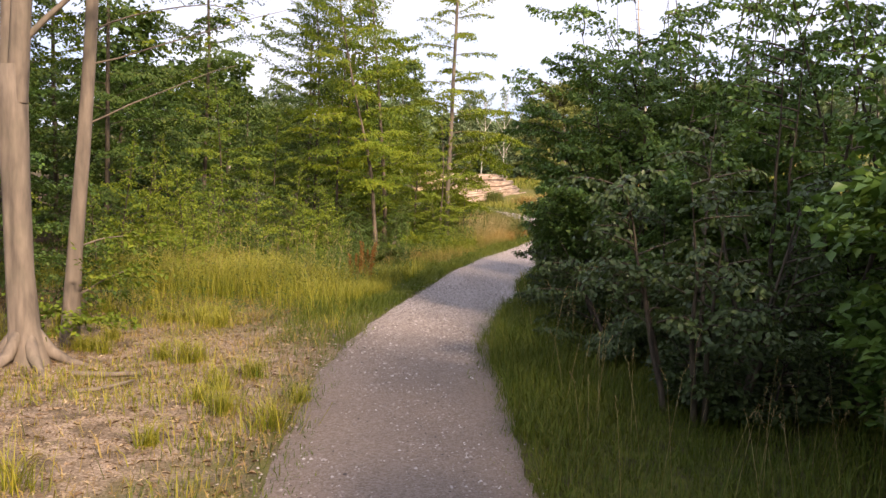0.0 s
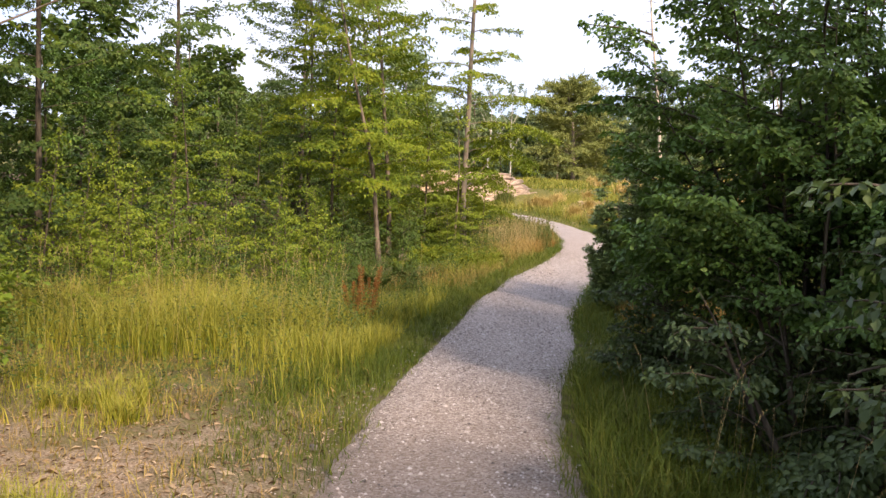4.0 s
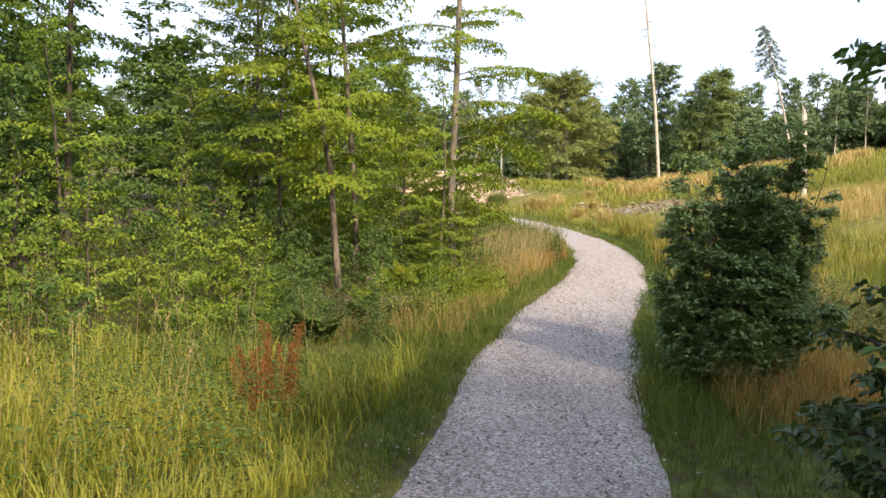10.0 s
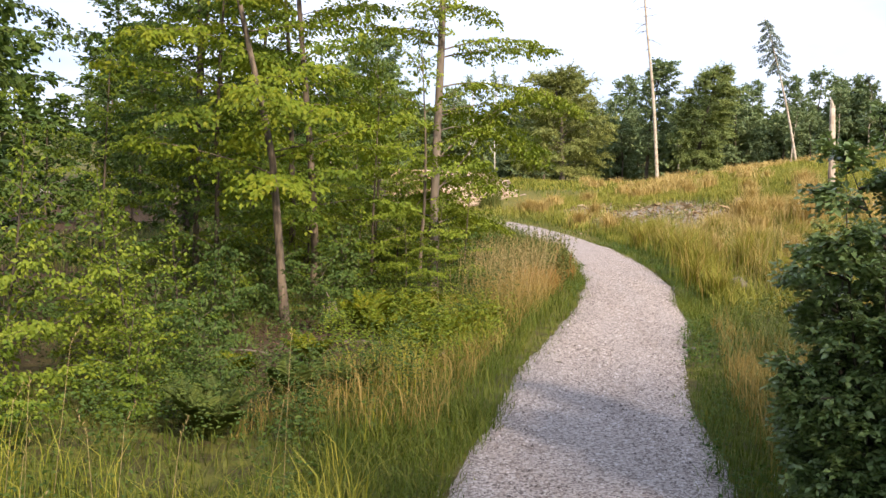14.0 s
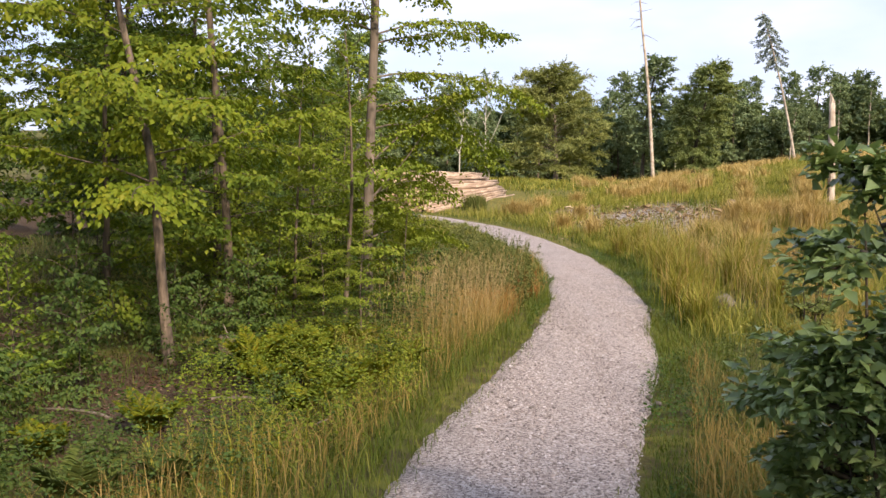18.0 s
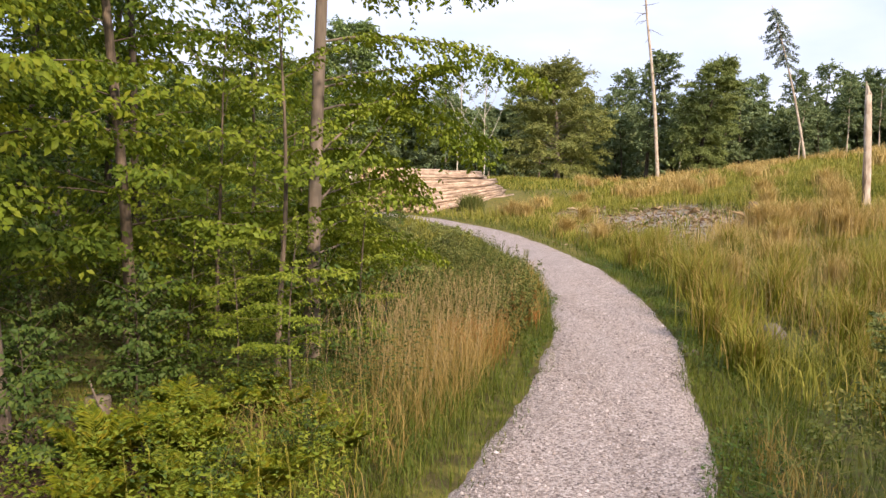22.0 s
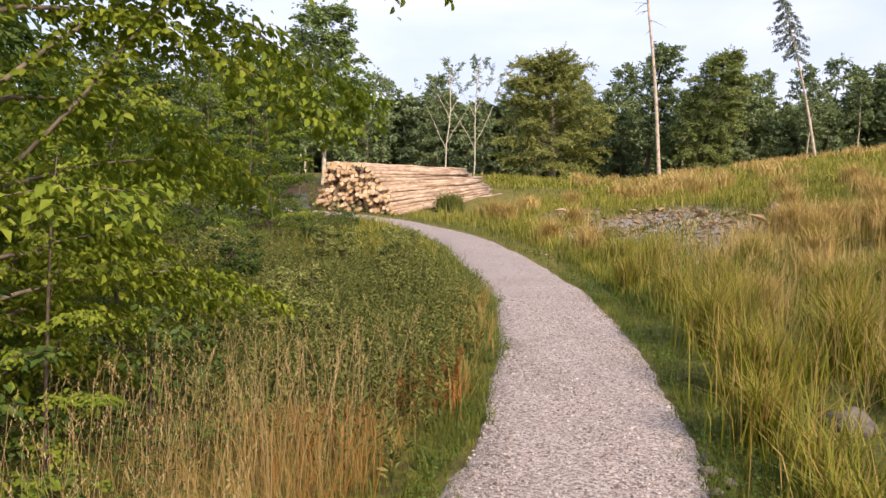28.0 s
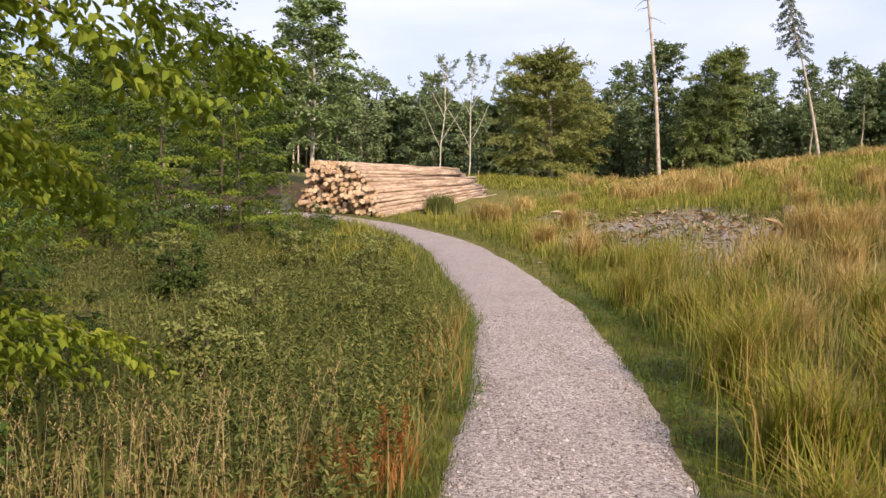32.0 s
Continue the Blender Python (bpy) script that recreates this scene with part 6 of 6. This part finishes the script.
def weeds():
    """Dense upright leafy stems left of the bend."""
    rng = np.random.default_rng(271)
    p = Pile()
    at = scatter(rng, 9500, (-5.5, 1.35, 21.6, 44), lambda x, y: clear(x, y, 0.2) * (x > -5.5 + 0.02 * y) * np.interp(y, [23, 30, 44], [1, 0.75, 0.45]) * (1 - 0.3 * patch(x, y, 0.2, 22.2, 1.2, 1.0)))
    near = off_path(at[:, 0], at[:, 1])
    at = at[(near > 1.3) | (at[:, 1] < 28)]
    for q in at:
        h = rng.uniform(0.25, 0.8) * (0.8 + 0.35 * float(np.clip(waves(q[0] * 1.7, q[1] * 1.4), -1, 1))) * float(np.interp(q[1], [26, 31, 36], [1.0, 0.7, 0.5]))
        az, ln = rng.uniform(0, 6.283), rng.uniform(0.02, 0.25)
        tip = q + np.array([math.cos(az) * ln * h, math.sin(az) * ln * h, h])
        k = int(h * 72)
        s = rng.uniform(0.12, 1, k)
        pos = q[None] * (1 - s[:, None]) + tip[None] * s[:, None]
        a = rng.uniform(0, 6.283, k)
        way = np.stack([np.cos(a), np.sin(a), rng.uniform(0.2, 1.3, k)], 1)
        leaves(p, rng, pos, way, rng.normal(0, 0.4, (k, 3)) + np.array([[0, 0, 1.0]]), rng.uniform(0.035, 0.07, k) * (1.15 - 0.6 * s), 0.34, False)
    stuff("weeds", p.mesh("weeds", M["weed"]), "dense olive-green upright weeds beside the bend", "weeds")
    low = Pile()
    at = scatter(rng, 40000, (-10, 1.4, 22.5, 45), lambda x, y: clear(x, y, 0.12))
    blades(low, rng, at, rng.uniform(0.15, 0.45, len(at)) * np.interp(at[:, 1], [27, 31], [1.0, 0.5]), 0.01, 0.4, 0.7)
    stuff("weed_grass", low.mesh("weed_grass", M["weed"]), "green grass between the weeds", "grass")
    side = Pile()
    at = scatter(rng, 6000, (1.7, 5.0, 13.2, 20.5), lambda x, y: clear(x, y, 0.3) * (0.3 + 0.7 * (waves(1.6 * x + 2, 1.5 * y) > 0.0)))
    blades(side, rng, at, rng.uniform(0.1, 0.42, len(at)), 0.007, 0.45, 0.9)
    q = scatter(rng, 15000, (1.9, 4.6, 13.4, 19.5), lambda x, y: clear(x, y, 0.4) * (waves(1.4 * x + 1, 1.3 * y + 1) > 0.1))
    k = len(q)
    q[:, 2] += rng.uniform(0.05, 0.4, k)
    a = rng.uniform(0, 6.283, k)
    leaves(side, rng, q, np.stack([np.cos(a), np.sin(a), rng.uniform(0, 1.0, k)], 1), rng.normal(0, 0.5, (k, 3)) + np.array([[0, 0, 1.0]]), rng.uniform(0.02, 0.05, k), 0.5, False)
    stuff("verge_weeds", side.mesh("verge_weeds", M["weed"]), "low olive weeds on the verge of the path", "weeds")
    low = Pile()
    q = scatter(rng, 60000, (0.9, 4.0, 13.0, 31), lambda x, y: clear(x, y, -0.06) * (x > 1.0) * (off_path(x, y) < HALF + 0.5 + 0.15 * waves(2 * x, 2 * y)) * (waves(2.6 * x + 1, 2.2 * y + 2) > -0.15))
    k = len(q)
    q[:, 2] += rng.uniform(0.02, 0.1, k)
    a = rng.uniform(0, 6.283, k)
    leaves(low, rng, q, np.stack([np.cos(a), np.sin(a), rng.uniform(-0.2, 0.4, k)], 1), rng.normal(0, 0.45, (k, 3)) + np.array([[0, 0, 1.0]]), rng.uniform(0.012, 0.03, k), 0.8, False)
    stuff("verge_clover", low.mesh("verge_clover", M["clover"]), "low dark green clover along the gravel edge", "clover")
    herb = Pile()
    at = scatter(rng, 2700, (-5.5, 0.6, 7.5, 21), lambda x, y: clear(x, y, 0.6) * (0.25 + 0.75 * (waves(1.7 * x + 3, 1.6 * y) > 0.1)) * (1 - 0.7 * patch(x, y, -1.6, 17, 1, 1.2)))
    for q in at:
        k, tall = 40, rng.uniform(0.25, 0.62)
        r = rng.uniform(0, 0.15, k)
        a = rng.uniform(0, 6.283, k)
        pos = q[None] + np.stack([r * np.cos(a), r * np.sin(a), tall * rng.uniform(0.25, 1, k)], 1)
        leaves(herb, rng, pos, np.stack([np.cos(a), np.sin(a), rng.uniform(-0.3, 0.5, k)], 1), rng.normal(0, 0.5, (k, 3)) + np.array([[0, 0, 1.0]]), rng.uniform(0.017, 0.036, k), 0.55, False)
    bright = Pile()
    for q in scatter(rng, 420, (-1.7, 0.3, 15.6, 18.8), lambda x, y: clear(x, y, 0.35) * patch(x, y, -0.65, 17.2, 0.9, 1.4)):
        k, tall = 34, rng.uniform(0.2, 0.5)
        r, a = rng.uniform(0, 0.1, k), rng.uniform(0, 6.283, k)
        pos = q[None] + np.stack([r * np.cos(a), r * np.sin(a), tall * rng.uniform(0.15, 1, k)], 1)
        leaves(bright, rng, pos, np.stack([np.cos(a), np.sin(a), rng.uniform(-0.3, 0.6, k)], 1), rng.normal(0, 0.5, (k, 3)) + np.array([[0, 0, 1.0]]), rng.uniform(0.018, 0.04, k), 0.5, False)
    stuff("bright_herbs", bright.mesh("bright_herbs", M["leaf_fresh"]), "fresh yellow-green herbs beside the ferns", "herbs")
    stuff("herbs", herb.mesh("herbs", M["leaf_forest_shaded"]), "low leafy herbs under the saplings", "herbs")


weeds()


def fern(x, y, size, mat, seed, label):
    rng = np.random.default_rng(seed)
    ob = base("fern", (x, y, z_at(x, y) - 0.01), label, "fern", "ferns")
    for k in range(12):
        az = k * 0.524 + rng.uniform(-0.2, 0.2)
        line = bent(rng, (0, 0, 0), (math.cos(az), math.sin(az), 2.1), size * rng.uniform(0.75, 1.15), 8, 0.15, 0.05)
        p = Pile()
        tube(p, line, np.linspace(0.004, 0.0015, 8), 3)
        s = np.repeat(np.linspace(0.1, 1.0, 44), 2)
        q, d = along_line(line, s)
        sd = np.cross(d, np.array([[0, 0, 1.0]])) * np.tile([1.0, -1.0], 44)[:, None]
        leaves(p, rng, q, sd + d * 0.35, np.cross(sd, d) * np.tile([1.0, -1.0], 44)[:, None] + rng.normal(0, 0.15, (88, 3)), size * 0.26 * np.sin(np.pi * (0.12 + 0.86 * s)) ** 0.8 + 0.008, 0.15, False)
        child("frond", p.mesh("fern_frond", mat), ob)


for i, (x, y, s) in enumerate([(-1.24, 17.75, 0.55), (-0.8, 17.9, 0.5), (-0.45, 17.2, 0.45), (-1.3, 19.0, 0.5), (-1.45, 18.25, 0.42), (-0.95, 18.6, 0.5), (-0.1, 18.3, 0.42), (-0.9, 19.4, 0.45), (-0.6, 18.9, 0.45), (-2.0, 15.9, 0.4), (-1.5, 16.3, 0.44), (-0.75, 17.5, 0.42), (-1.1, 18.2, 0.45), (-0.35, 18.6, 0.4), (-0.62, 16.75, 0.42), (-0.98, 17.15, 0.46), (-0.3, 17.7, 0.4)]):
    fern(x, y, s * 0.78, M["fern"], 300 + i, "yellow-green fern on the forest floor")
for i, (x, y, s) in enumerate([(-1.6, 14.2, 0.62), (-1.3, 15.0, 0.6), (-1.85, 14.7, 0.55), (-0.95, 15.3, 0.45), (-3.6, 10.6, 0.5), (-4.2, 10.4, 0.5)]):
    fern(x, y, s * 0.7, M["fern_dark"], 330 + i, "dark green fern clump in the grass")


def dock(x, y, high, seed, spikes=5):
    rng = np.random.default_rng(seed)
    ob = base("dock_plant", (x, y, z_at(x, y) - 0.01), "rust-red dock plant gone to seed", "dock plant", "dock plants")
    for k in range(spikes):
        az = rng.uniform(0, 6.283)
        line = bent(rng, (0.03 * math.cos(az), 0.03 * math.sin(az), 0), (0.18 * math.cos(az), 0.18 * math.sin(az), 1), high * rng.uniform(0.7, 1.1), 7, 0, 0.04)
        p = Pile()
        tube(p, line, np.linspace(0.004, 0.002, 7), 4)
        n = 420
        s = rng.uniform(0.25, 1, n)
        q, _ = along_line(line, s)
        a = rng.uniform(0, 6.283, n)
        r = rng.uniform(0, 0.055, n) * (1.2 - s)
        leaves(p, rng, q + np.stack([r * np.cos(a), r * np.sin(a), np.zeros(n)], 1), np.stack([np.cos(a), np.sin(a), rng.uniform(0, 1.2, n)], 1), rng.normal(0, 1, (n, 3)), 0.014, 0.45, False)
        child("seed_spike", p.mesh("dock_spike", M["dock"]), ob)


for i, (x, y, h, k) in enumerate([(-1.15, 11.45, 0.62, 7), (-1.42, 11.75, 0.55, 5), (-1.3, 11.3, 0.5, 5), (1.1, 23.5, 0.36, 4), (0.95, 23.0, 0.4, 3)]):
    dock(x, y, h, 350 + i, k)


def field_stone(x, y, r, seed, label="grey weathered stone lying in the grass"):
    rng = np.random.default_rng(seed)
    bm = bmesh.new()
    bmesh.ops.create_icosphere(bm, subdivisions=3, radius=r)
    for v in bm.verts:
        k = noise.noise(v.co * (2.2 / r) * 0.6 + Vector((seed, 0, 0)))
        v.co *= 1 + 0.3 * k
        v.co.z *= 0.72
    me = bpy.data.meshes.new("stone")
    bm.to_mesh(me)
    bm.free()
    me.materials.append(M["stone"])
    ob = new("stone", me)
    ob.matrix_world = pose(x, y, z_at(x, y) + r * 0.3, rng.uniform(-15, 15), rng.uniform(-15, 15), rng.uniform(0, 360))
    tagged(ob, label, "stone", "stones")


field_stone(3.82, 23.35, 0.15, 1, "pale grey stone half hidden in the grass")
for i, (x, y, r) in enumerate([(2.62, 22.2, 0.05), (2.7, 22.05, 0.04), (2.6, 21.9, 0.035), (2.66, 22.45, 0.04), (1.93, 17.5, 0.035), (1.9, 17.7, 0.03), (0.98, 17.2, 0.03), (0.62, 16.6, 0.03), (-0.62, 7.0, 0.03)]):
    field_stone(x, y, r, 10 + i, "small stone at the edge of the gravel")


def fallen_bits():
    rng = np.random.default_rng(401)
    for x, y, az, ln, r, up in ((-1.75, 18.9, 2.6, 0.4, 0.012, 1.4), (-1.35, 17.0, 0.3, 0.9, 0.018, 0.03), (-1.9, 16.6, 2.6, 0.8, 0.015, 0.05), (-2.3, 5.0, 0.2, 0.55, 0.03, 0.03), (-2.0, 4.4, 0.8, 0.5, 0.02, 0.03), (-1.5, 5.8, 1.9, 0.45, 0.015, 0.03), (-0.8, 16.2, 0.4, 0.5, 0.01, 0.1)):
        p = Pile()
        z = z_at(x, y)
        tube(p, bent(rng, (0, 0, r * 0.5), (math.cos(az), math.sin(az), up), ln, 6, 0.0, 0.08), np.linspace(r, r * 0.5, 6), 7)
        ob = new("fallen_branch", p.mesh("fallen_branch", M["bark_beech"], True))
        ob.location = (x, y, z)
        tagged(ob, "pale bare fallen branch on the forest floor", "branch", "fallen branches")
    small_stump(-1.95, 19.1, 0.09, 0.22, "low brown tree stump among the ferns")
    for name, mat, size, n, box, keep, label in (
            ("leaf_litter", M["litter"], 0.0105, 24000, (-5.2, 0.1, 1.0, 9.5), lambda x, y: clear(x, y, 0.1) * (1 - step01(6.5, 9.5, y + 0.3 * x)), "dry brown litter and bark chips on the ground"),
            ("bark_litter", M["litter_dark"], 0.009, 12000, (-3.4, -0.4, 15.4, 19.8), lambda x, y: clear(x, y, 0.6) * patch(x, y, -1.8, 17.5, 1.3, 1.7), "dark red-brown bark litter under young trees")):
        p = Pile()
        at = scatter(rng, n, box, keep)
        k = len(at)
        at[:, 2] += 0.015
        a = rng.uniform(0, 6.283, k)
        leaves(p, rng, at, np.stack([np.cos(a), np.sin(a), rng.normal(0, 0.15, k)], 1), rng.normal(0, 0.35, (k, 3)) + np.array([[0, 0, 1.0]]), rng.gamma(3, size, k), 0.3, False)
        stuff(name, p.mesh(name, mat), label, "litter")
    p = Pile()
    at = scatter(rng, 9000, (1.5, 8.5, 32, 47), lambda x, y: np.maximum(patch(x, y, 5.2, 38.0, 2.4, 5.2), patch(x, y, 3.3, 44.2, 1.0, 2.0)))
    k = len(at)
    at[:, 2] += 0.02
    a = rng.uniform(0, 6.283, k)
    leaves(p, rng, at, np.stack([np.cos(a), np.sin(a), rng.normal(0, 0.3, k)], 1), rng.normal(0, 0.5, (k, 3)) + np.array([[0, 0, 1.0]]), rng.gamma(3, 0.04, k), 0.35, False)
    stuff("wood_chips", p.mesh("wood_chips", M["litter"]), "grey brushwood and chips on bare ground", "brushwood")


fallen_bits()
